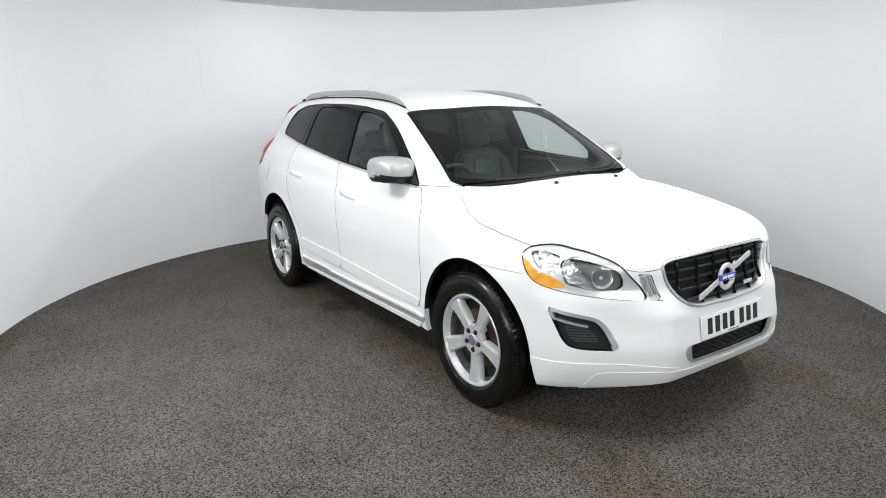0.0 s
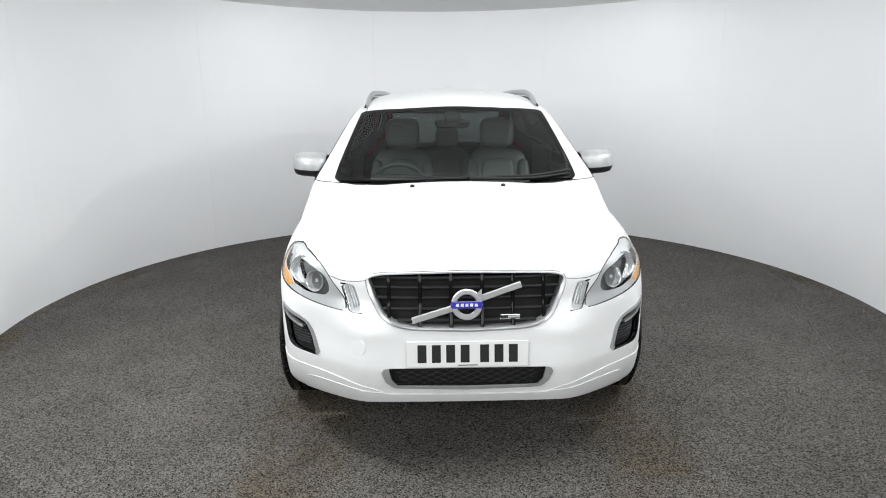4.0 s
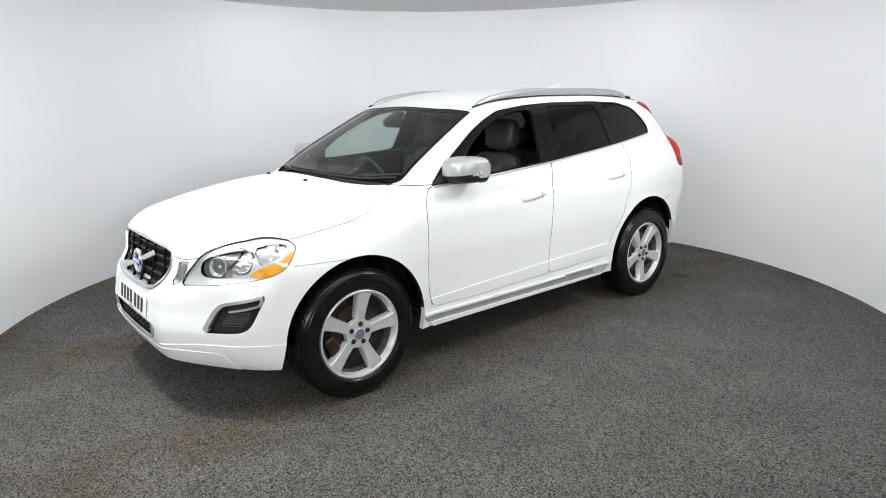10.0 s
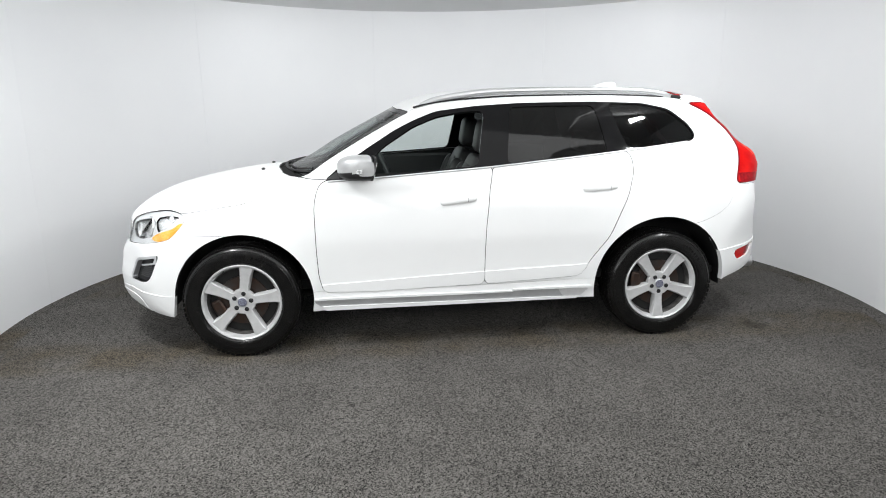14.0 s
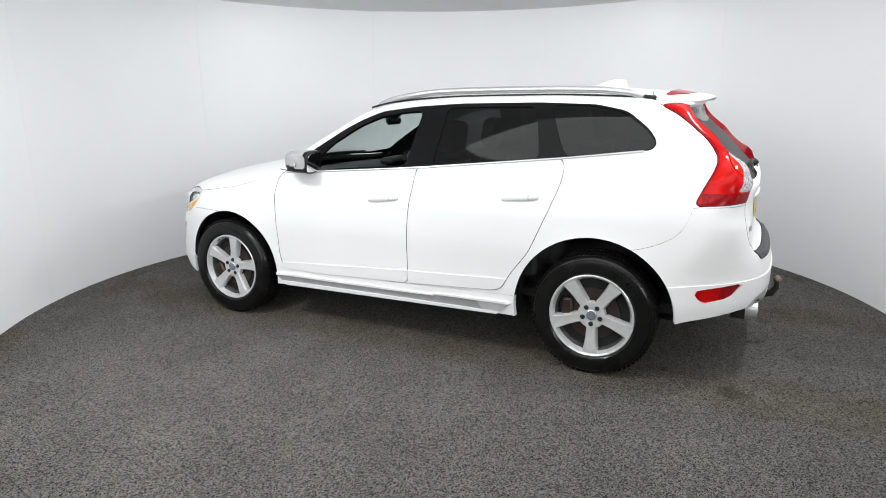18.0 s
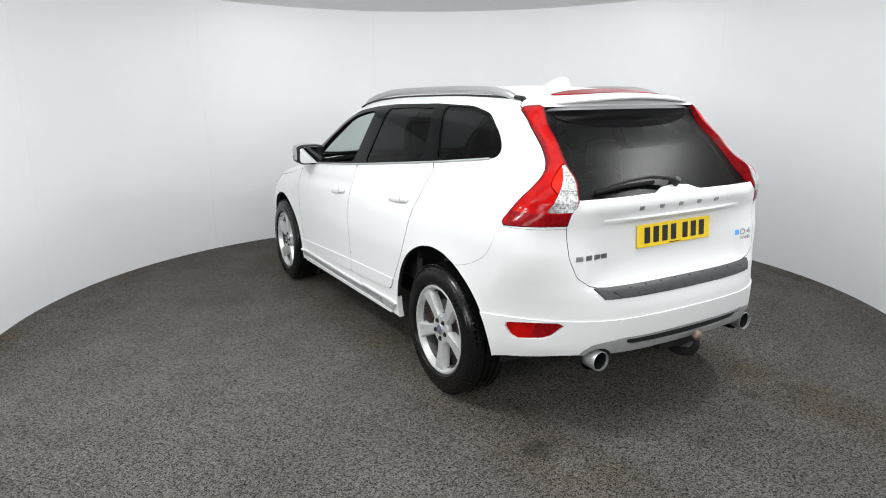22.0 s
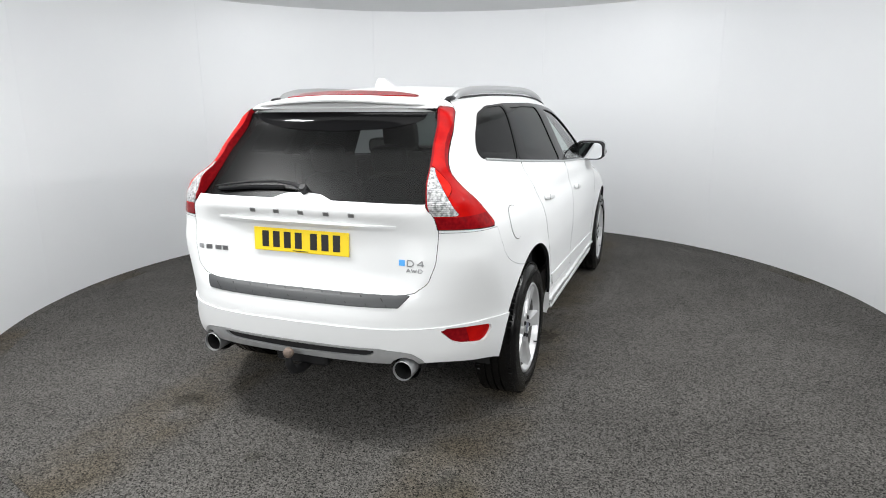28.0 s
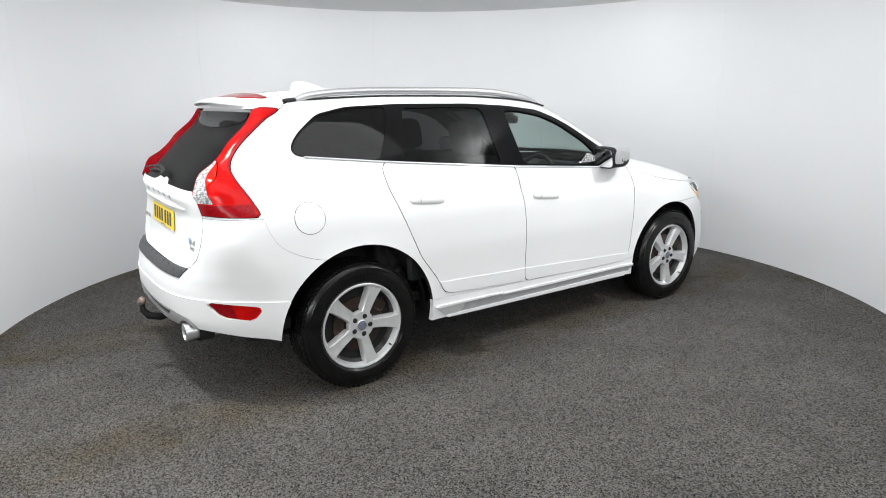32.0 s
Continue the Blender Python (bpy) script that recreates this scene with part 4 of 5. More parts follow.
# ---- wheels ----
def wheel(cx, cy, side, turn):
    """A wheel whose own z points outward from the car."""
    hub = tagged(new("wheel"), "silver five-spoke alloy wheel with a black tyre")
    hub.parent = car
    hub.matrix_local = Matrix.Translation((cx, cy, 0.364 - RIDE)) @ pose(0, 0, 0, -90 * side, 0, 0) @ pose(0, 0, 0, 0, 0, turn)
    t = Shape().turned([(0.232, -0.09), (0.250, -0.108), (0.295, -0.120), (0.335, -0.112), (0.356, -0.096), (0.364, -0.07), (0.366, -0.05), (0.359, -0.049), (0.359, -0.043), (0.366, -0.042), (0.3665, -0.012), (0.359, -0.011), (0.359, -0.004), (0.3665, -0.003),
                        (0.3665, 0.026), (0.359, 0.027), (0.359, 0.034), (0.366, 0.035), (0.364, 0.066), (0.358, 0.090), (0.350, 0.102), (0.338, 0.110), (0.3365, 0.1085), (0.333, 0.1125), (0.300, 0.119), (0.268, 0.1165), (0.2665, 0.1145), (0.262, 0.115), (0.250, 0.106), (0.246, 0.100), (0.232, 0.09)], 96, closed=True)
    for i in range(72):
        a = 2 * math.pi * i / 72
        for z, w in ((0.080, 0.030), (-0.080, 0.030)):
            m = Matrix.Rotation(a, 4, "Z")
            t.box(m @ Vector((0.3595, 0, z)), (0.008, 0.024, w), m @ pose(0, 0, 0, 0, 10 if z > 0 else -10, 0), 0.002)
    for a0 in (20, 34, 200, 214):
        for k in range(7):
            a = radians(a0 + k * 4.6)
            m = Matrix.Rotation(a, 4, "Z")
            t.box(m @ Vector((0.303, 0, 0.1195)), (0.016, 0.012, 0.0016), m, 0.0004)
    part("tyre", t, RUBBER, hub, "black road tyre with grooved tread", 30)
    lip = Shape().turned([(0.226, 0.072), (0.243, 0.092), (0.249, 0.098), (0.249, 0.106), (0.244, 0.109), (0.236, 0.106), (0.230, 0.094), (0.222, 0.074)], 72, closed=True)
    rim = part("rim", lip, ALLOY, hub, "silver alloy rim lip")
    barrel = Shape().turned([(0.236, -0.095), (0.243, -0.09), (0.232, -0.06), (0.222, 0.0), (0.225, 0.0715), (0.2215, 0.0735), (0.214, 0.055), (0.212, 0.0), (0.220, -0.06), (0.228, -0.095)], 72, closed=True)
    part("barrel", barrel, BARREL, rim, "inner barrel coloured dark for the shade inside the wheel")
    sp = Shape()
    for k in range(5):
        a = 2 * math.pi * k / 5 + math.pi / 2
        m = Matrix.Rotation(a, 4, "Z")
        rows = [(0.045, 0.036, 0.088, 0.03), (0.085, 0.0265, 0.088, 0.04), (0.14, 0.029, 0.092, 0.045), (0.195, 0.035, 0.099, 0.045), (0.222, 0.041, 0.101, 0.04), (0.240, 0.052, 0.101, 0.03)]
        vs, fs = [], []
        for r, w, z, d in rows:
            for u, h in ((-w - 0.007, z - d), (-w - 0.002, z - 0.008), (-w + 0.004, z), (-w * 0.3, z - 0.0012), (w * 0.3, z - 0.0012), (w - 0.004, z), (w + 0.002, z - 0.008), (w + 0.007, z - d)):
                vs.append(m @ Vector((r, u, h)))
        for i in range(len(rows) - 1):
            fs += [(i * 8 + j, i * 8 + 8 + j, i * 8 + 9 + j, i * 8 + 1 + j) for j in range(7)]
            fs.append((i * 8 + 7, i * 8 + 15, i * 8 + 8, i * 8))
        fs += [tuple(range(8)), tuple(range(len(rows) * 8 - 1, len(rows) * 8 - 9, -1))]
        sp.add(vs, fs)
    part("spokes", sp, ALLOY, hub, "five broad tapering spokes")
    part("hub_centre", Shape().turned([(0.084, 0.04), (0.084, 0.078), (0.078, 0.087), (0.050, 0.089), (0.036, 0.086)], 40), ALLOY, hub)
    cap = part("centre_cap", Shape().turned([(0.031, 0.08), (0.031, 0.092), (0.028, 0.0945)], 32), SATIN, hub, "grey centre cap")
    part("cap_emblem", Shape().turned([(0.0275, 0.094), (0.0275, 0.0955), (0.026, 0.096)], 28), CAPBLUE, hub, "dark blue-grey round emblem")
    for k in range(5):
        a = 2 * math.pi * k / 5 + math.pi / 2
        m = Matrix.Translation((0.054 * math.cos(a), 0.054 * math.sin(a), 0))
        part("wheel_bolt", Shape().turned([(0.0145, 0.083), (0.0145, 0.0895), (0.010, 0.0895), (0.010, 0.096), (0.008, 0.0975)], 14, m), BLACK, hub, "dark steel wheel bolt")
    part("brake_disc", Shape().turned([(0.158, 0.034), (0.158, 0.046), (0.092, 0.046), (0.088, 0.060), (0.05, 0.062)], 48), DISC, hub, "rust-tinged brake disc")
    part("brake_caliper", Shape().box((0.155, 0, 0.045), (0.07, 0.16, 0.05), None, 0.012), DISC, hub, "dark brake caliper")
    # the shield is widened to the barrel and stands for the shade in there
    part("disc_shield", Shape().turned([(0.211, 0.028), (0.211, 0.032), (0.1, 0.034)], 40), LINER, hub, "black shield behind the brake, widened for the shade in the barrel")
    part("tyre_valve", Shape().turned([(0.004, 0.095), (0.0045, 0.11), (0.003, 0.122)], 8, Matrix.Translation((0.0, -0.226, 0))), BLACK, hub)
    return hub


for cx, cy, side, turn in ((1.387, 0.828, 1, 26), (1.387, 0.828, -1, 42), (-1.387, 0.804, 1, 0), (-1.387, 0.804, -1, 49)):
    wheel(cx, cy * side, side, turn)
for cx, r in ((1.375, 0.447), (-1.380, 0.477)):
    for side in (1, -1):
        s, n = Shape(), 28
        vs = []
        for i in range(n + 1):
            a = radians(-6 + 192 * i / n)
            for y in (0.50, 0.82):
                vs.append((cx + r * math.cos(a), side * y, 0.36 + r * math.sin(a)))
        s.add(vs, [(2 * i, 2 * i + 1, 2 * i + 3, 2 * i + 2) for i in range(n)])
        s.add([(cx + r * math.cos(radians(-6 + 192 * i / n)), side * 0.50, 0.36 + r * math.sin(radians(-6 + 192 * i / n))) for i in range(n + 1)], [tuple(range(n + 1))])
        part("wheel_arch_liner", s, LINER, car, "black wheel arch liner")
part("underbody", Shape().box((0, 0, 0.31), (3.9, 1.2, 0.06), None, 0.02), LINER, car, "dark underbody")
part("axle_beam", Shape().tube([(-1.387, -0.72, 0.33), (-1.387, 0.72, 0.33)], 0.035), LINER, car)
part("axle_beam", Shape().tube([(1.387, -0.72, 0.33), (1.387, 0.72, 0.33)], 0.03), LINER, car)


# ---- front ----
def bar_between(a, b, w, d, bevel=0.002, n=(1, 0, 0)):
    """A flat bar from a to b, w high in its face and d deep, facing n."""
    a, b = Vector(a), Vector(b)
    x = (b - a).normalized()
    z = Vector(n)
    z = (z - x * z.dot(x)).normalized()
    m = Matrix((x, z.cross(x), z)).transposed().to_4x4()
    return Shape().box((a + b) / 2, ((b - a).length, w, d), m, bevel)


grille = tagged(new("grille"), "black barred grille in a silver surround")
grille.parent = car
part("backing", panel_mesh("backing", grille_hole, LINER, offset=-0.055, depth=0, mirror=True), LINER, grille)
outer = rounded(GRILLE, 2)


def face_x(y, z):
    """How far ahead the nose reaches at a place."""
    lo, hi = 1.8, 2.5
    for _ in range(30):
        x = (lo + hi) / 2
        lo, hi = (x, hi) if form(np.array([x]), np.array([abs(y)]), np.array([z]))[0] < 0 else (lo, x)
    return lo


rim_path = [Vector((face_x(y, z), y, z)) for y, z in outer]
s = Shape()
n = len(rim_path)
vs = []
for i in range(n):
    q, (y, z) = rim_path[i], outer[i]
    t = Vector((0, *(outer[(i + 1) % n] - outer[i - 1]))).normalized()
    o = Vector((0, t.z, -t.y))
    o = o if o.dot(Vector((0, y, z - 0.75))) > 0 else -o
    wide = 0.009 * o.y * o.y * float(np.clip((0.848 - z) / 0.05, 0, 1))
    for u, h in ((-0.002, -0.02), (-0.002, 0.004), (-0.005, 0.008), (-0.011 - wide, 0.009 - wide * 0.85), (-0.015 - wide, 0.001 - wide * 0.85), (-0.015 - wide, -0.05)):
        vs.append(q + o * u + Vector((h, 0, 0)))
s.add(vs, [(i * 6 + k, ((i + 1) % n) * 6 + k, ((i + 1) % n) * 6 + k + 1, i * 6 + k + 1) for i in range(n) for k in range(5)])
part("surround", s, SATIN, grille, "bright silver grille surround")


def grille_half(z):
    return float(np.interp(z, (0.63, 0.645, 0.660, 0.69, 0.745, 0.802, 0.845, 0.86), (0.10, 0.22, 0.28, 0.345, 0.380, 0.402, 0.405, 0.38)))


for z in (0.668, 0.713, 0.758, 0.803, 0.843):
    h = grille_half(z)
    path = [(face_x(y, z) - 0.022, y, z) for y in np.linspace(-h, h, 13)]
    part("horizontal_bar", Shape().tube(path, 0.0095, 8, 0.8), BLACK, grille)
for y in (-0.335, -0.2, -0.067, 0.067, 0.2, 0.335):
    zs = np.linspace(0.640 if abs(y) < 0.3 else 0.672, 0.862, 9)
    part("vertical_bar", Shape().tube([(face_x(y, z) - 0.014, y, z) for z in zs], 0.0085, 8), GLOSSBLACK, grille)
# the slanting bar runs from low on the car's right to high on its left
for a, b in (((-0.235, 0.672), (-0.055, 0.722)), ((0.055, 0.758), (0.235, 0.818))):
    pa, pb = Vector((face_x(*a) + 0.002, *a)), Vector((face_x(*b) + 0.002, *b))
    part("diagonal_bar", bar_between(pa, pb, 0.028, 0.012, 0.003), ALLOY, grille, "silver diagonal bar")
bm0 = flat_pose((face_x(0, 0.737) + 0.006, 0, 0.737), (1, 0, 0.08))
badge = part("badge_ring", Shape().turned([(0.043, 0.0), (0.066, 0.0), (0.068, 0.006), (0.063, 0.013), (0.048, 0.013), (0.043, 0.006)], 40, bm0, closed=True), ALLOY, grille, "silver ring badge with a blue bar")
part("badge_bar", Shape().box(bm0 @ Vector((0, 0, 0.010)), (0.134, 0.031, 0.012), bm0, 0.003), BADGEBLUE, grille, "blue enamel bar")
for k in range(5):
    part("badge_mark", Shape().box(bm0 @ Vector((-0.040 + 0.02 * k, 0, 0.0165)), (0.013, 0.013, 0.002), bm0, 0.0005), PLATEWHITE, grille)
part("badge_arrow", Shape().slab([(0.0, 0.0), (0.028, 0.0), (0.028, 0.028)], 0.008, bm0 @ pose(0.036, 0.040, 0.004), 0.001), ALLOY, grille)
mk = flat_pose((face_x(0.18, 0.688) - 0.004, 0.185, 0.683), (1, 0.05, 0.1))
part("trim_badge", Shape().box(mk.translation, (0.085, 0.020, 0.008), mk, 0.002), CHROME, grille, "small chrome badge")
part("badge_bar_dark", Shape().box(mk @ Vector((0.014, 0, 0.004)), (0.048, 0.008, 0.002), mk, 0.0005), LAMPGREY, grille)

# headlamps
bezel_zone = inside("xz", [(2.100, 0.81), (2.106, 0.748), (2.056, 0.744), (2.015, 0.745), (1.976, 0.757), (1.935, 0.765), (1.918, 0.810), (1.895, 0.861), (1.915, 0.886), (1.977, 0.880), (2.043, 0.858), (2.078, 0.84)], 1)
dark_zone = both(bezel_zone, lambda p: p[:, 0] - 2.02 + 0.8 * (p[:, 2] - 0.78))
amber_zone = inside("xz", [(1.945, 0.757), (1.89, 0.792), (1.856, 0.806), (1.785, 0.826), (1.752, 0.852), (1.730, 0.864), (1.68, 0.856), (1.74, 0.79), (1.80, 0.745), (1.90, 0.742)], 1)
inner_head = clip(head_lamp, head_zone, 0.0018)
seal = clip(head_lamp, less(head_zone), -0.0018)
side_zone = inside("xz", [(1.888, 0.80), (1.90, 0.888), (1.82, 0.905), (1.745, 0.900), (1.742, 0.885), (1.775, 0.858), (1.80, 0.838), (1.86, 0.812)], 1)
for flip in (False, True):
    sgn = -1 if flip else 1
    lamp = part("headlamp", panel_mesh("headlamp", seal, BLACK, offset=-0.001, depth=0.008, flip=flip), BLACK, car, "clear headlamp with chrome reflectors and an amber indicator")
    bowl = clip(clip(clip(inner_head, less(amber_zone)), less(bezel_zone)), less(side_zone))
    part("bezel", panel_mesh("bezel", bowl, LAMPGREY, offset=-0.008, depth=0, flip=flip), LAMPGREY, lamp, "silver lamp bezel")
    part("lamp_back", panel_mesh("lamp_back", inner_head, LAMPGREY, offset=-0.056, depth=0, flip=flip), LAMPGREY, lamp, "silver lamp housing")
    part("side_bowl", panel_mesh("side_bowl", clip(clip(inner_head, side_zone), less(amber_zone)), FACET, offset=-0.024, depth=-0.016, flip=flip), FACET, lamp, "faceted side bowl")
    part("bowl", panel_mesh("bowl", clip(clip(inner_head, bezel_zone), less(dark_zone)), FACET, offset=-0.030, depth=-0.022, flip=flip), FACET, lamp, "bright lamp bowl")
    part("dark_bezel", panel_mesh("dark_bezel", clip(inner_head, dark_zone), LAMPDARK, offset=-0.030, depth=-0.022, flip=flip), LAMPDARK, lamp, "dark lamp bowl")
    part("indicator", panel_mesh("indicator", clip(inner_head, amber_zone), AMBER, offset=-0.006, depth=0.01, flip=flip), AMBER, lamp, "amber indicator lens")
    for (x, y, z), r in (((2.018, 0.668, 0.794), 0.046), ((1.925, 0.742, 0.825), 0.060)):
        m = flat_pose((x, y * sgn, z), (0.85, 0.5 * sgn, 0.12))
        cup = part("reflector", Shape().turned([(r * 1.0, 0.024), (r * 1.08, 0.026), (r * 1.1, 0.018), (r * 1.02, 0.0), (r * 0.5, -0.03), (0.012, -0.035), (0.012, -0.030), (r * 0.5, -0.024), (r * 0.86, 0.004)], 14, m, closed=True), FACET, lamp, "faceted chrome lamp reflector", 12)
        part("bulb", Shape().turned([(0.011, -0.034), (0.011, 0.0), (0.007, 0.012)], 14, m), LAMPGREY, lamp)
    m = flat_pose((1.80, 0.805 * sgn, 0.872), (0.6, 0.75 * sgn, 0.25))
    part("side_reflector", Shape().turned([(0.032, 0.01), (0.035, 0.008), (0.02, -0.015), (0.006, -0.02)], 20, m), REFLECTOR, lamp)
    part("lens", panel_mesh("lens", inner_head, LENS, offset=0.0, depth=0, flip=flip), LENS, lamp, "clear curved lens")
    d = part("daylight_lamp", panel_mesh("daylight_lamp", drl, LAMPGREY, offset=-0.006, depth=0.01, flip=flip), LAMPGREY, car, "slim upright clear position lamp")
    for k in (-1.5, -0.5, 0.5, 1.5):
        a, b = on_skin((2.15, (0.517 + 0.013 * k), 0.805), (2.15, (0.479 + 0.013 * k), 0.701), lift=0.001)
        a.y, b.y = a.y * sgn, b.y * sgn
        part("lens_rib", Shape().tube([a, b], 0.0042, 8), SATIN if k in (-1.5, 0.5) else REFLECTOR, d, "lens rib")
    part("cover", panel_mesh("cover", drl, LENS, offset=0.001, depth=0, flip=flip), LENS, d)
    # fog lamp pocket
    pocket = part("fog_pocket", panel_mesh("fog_pocket", fog, BLACK, offset=-0.030, depth=-0.03, flip=flip), BLACK, car, "black bumper pocket with a satin blade")
    top_edge = both(fog_zone, lambda p: 0.016 - fog_zone(p), either(lambda p: p[:, 2] - (0.617 - 0.245 * (p[:, 0] - 1.9)), lambda p: p[:, 0] - (2.116 - (p[:, 2] - 0.477) * 0.50)), lambda p: p[:, 0] - 1.896)
    part("blade", panel_mesh("blade", clip(fog, top_edge), SATIN, offset=0.004, depth=0.03, flip=flip), SATIN, pocket, "satin aluminium blade")
    low = both(lambda p: p[:, 2] - (0.606 - 0.245 * (p[:, 0] - 1.9)), lambda p: (0.616 - 0.245 * (p[:, 0] - 1.9)) - p[:, 2], lambda p: 2.035 - p[:, 0])
    part("lower_blade", panel_mesh("lower_blade", clip(fog, low), SATIN, offset=-0.004, depth=0.02, flip=flip), SATIN, pocket)
    mesh_zone = inside("xz", [(2.085, 0.492), (2.045, 0.568), (1.945, 0.590), (1.985, 0.502)], 1)
    for k in range(7):
        z = 0.508 + 0.012 * k
        ln = both(mesh_zone, lambda p: 0.003 - np.abs(p[:, 2] - z))
        t = clip(fog, ln)
        if len(t):
            part("mesh_bar", panel_mesh("mesh_bar", t, GREYPLASTIC, offset=-0.022, depth=0.008, flip=flip), GREYPLASTIC, pocket)

# lower intake
mouth = inside("yz", [(-0.2, 0.478), (0.338, 0.473), (0.324, 0.416), (0.302, 0.391), (-0.2, 0.386)], 0)
low_intake = tagged(new("lower_intake"), "black honeycomb intake in a satin surround")
low_intake.parent = car
part("intake_surround", panel_mesh("intake_surround", clip(intake, less(mouth)), SILVER, offset=0.006, depth=0.010, mirror=True), SILVER, low_intake, "satin aluminium surround")
part("intake_back", panel_mesh("intake_back", intake, LINER, offset=-0.030, depth=0, mirror=True), LINER, low_intake)
for r in range(6):
    z = 0.404 + 0.0132 * r
    h = 0.280 + 0.008 * r
    part("mesh_bar", Shape().tube([(face_x(y, z) - 0.016, y, z + 0.0048 * math.sin(y * 110 + r * math.pi)) for y in np.linspace(-h, h, 110)], 0.0022, 5), BLACK, low_intake)

# number plates: plain bars stand for the characters
def plate(name, m, mat, label):
    pl = part(name, Shape().box(m.translation, (0.52, 0.111, 0.006), m, 0.002), mat, car, label)
    for k in range(7):
        x = -0.194 + 0.0612 * k + (0.022 if k > 3 else 0)
        part("plate_bar", Shape().box(m @ Vector((x, 0.002, 0.0035)), (0.038, 0.077, 0.0016), m, 0.0004), INK, pl)
    part("plate_small_bar", Shape().box(m @ Vector((0.0, -0.048, 0.0035)), (0.085, 0.004, 0.0012), m, 0.0003), INK, pl)
    return pl


plate("front_number_plate", flat_pose((face_x(0.0, 0.535) + 0.005, 0, 0.535), (1, 0, 0.14)), PLATEWHITE, "white number plate with plain black bars")
rx = float(on_skin((-2.18, 0.2, 0.94))[0][0])
plate("rear_number_plate", flat_pose((rx - 0.008, 0.012, 0.947), (-1, 0, 0.07)), PLATEYELLOW, "yellow number plate with plain black bars")
part("tow_eye_cover", Shape().turned([(0.036, -0.004), (0.036, 0.0012), (0.0345, 0.002)], 28, skin_pose(2.2, -0.45, 0.545, -0.001)), PAINT, car, "round white tow eye cover", 12)
for y in (0.253, -0.253):
    m = skin_pose(1.308, y, 1.128, 0, (1, 0, 0))
    part("washer_jet", Shape().turned([(0.013, -0.002), (0.013, 0.008), (0.007, 0.013)], 16, m), BLACK, car, "black washer jet")

# wipers lie at the foot of the windscreen
for y0, y1 in ((0.08, 0.69), (-0.50, 0.06)):
    foot = lambda y: 1.168 - 0.42 * y * y if abs(y) < 0.5 else 1.168 - 0.105 - 0.62 * (abs(y) - 0.5)
    ys = np.linspace(y0, y1, 9)
    pts = [on_skin((foot(y) - 0.006, y, 1.13), lift=0.006)[0] for y in ys]
    arm = part("wiper", Shape().tube(pts, [0.013, 0.012, 0.010, 0.009, 0.008, 0.007, 0.007, 0.006, 0.005], 8), BLACK, car, "black windscreen wiper")
    bl = [on_skin((foot(y) - 0.035, y, 1.14), lift=0.006)[0] for y in np.linspace(y0 + 0.12, y1 + 0.01, 7)]
    part("blade", Shape().tube(bl, 0.005, 6, 1.6), BLACK, arm)

# ---- sides ----
def side_y(x, z):
    """How far out the bodyside reaches at a place."""
    lo, hi = 0.2, 1.1
    for _ in range(30):
        y = (lo + hi) / 2
        lo, hi = (y, hi) if form(np.array([x]), np.array([y]), np.array([z]))[0] < 0 else (lo, y)
    return lo


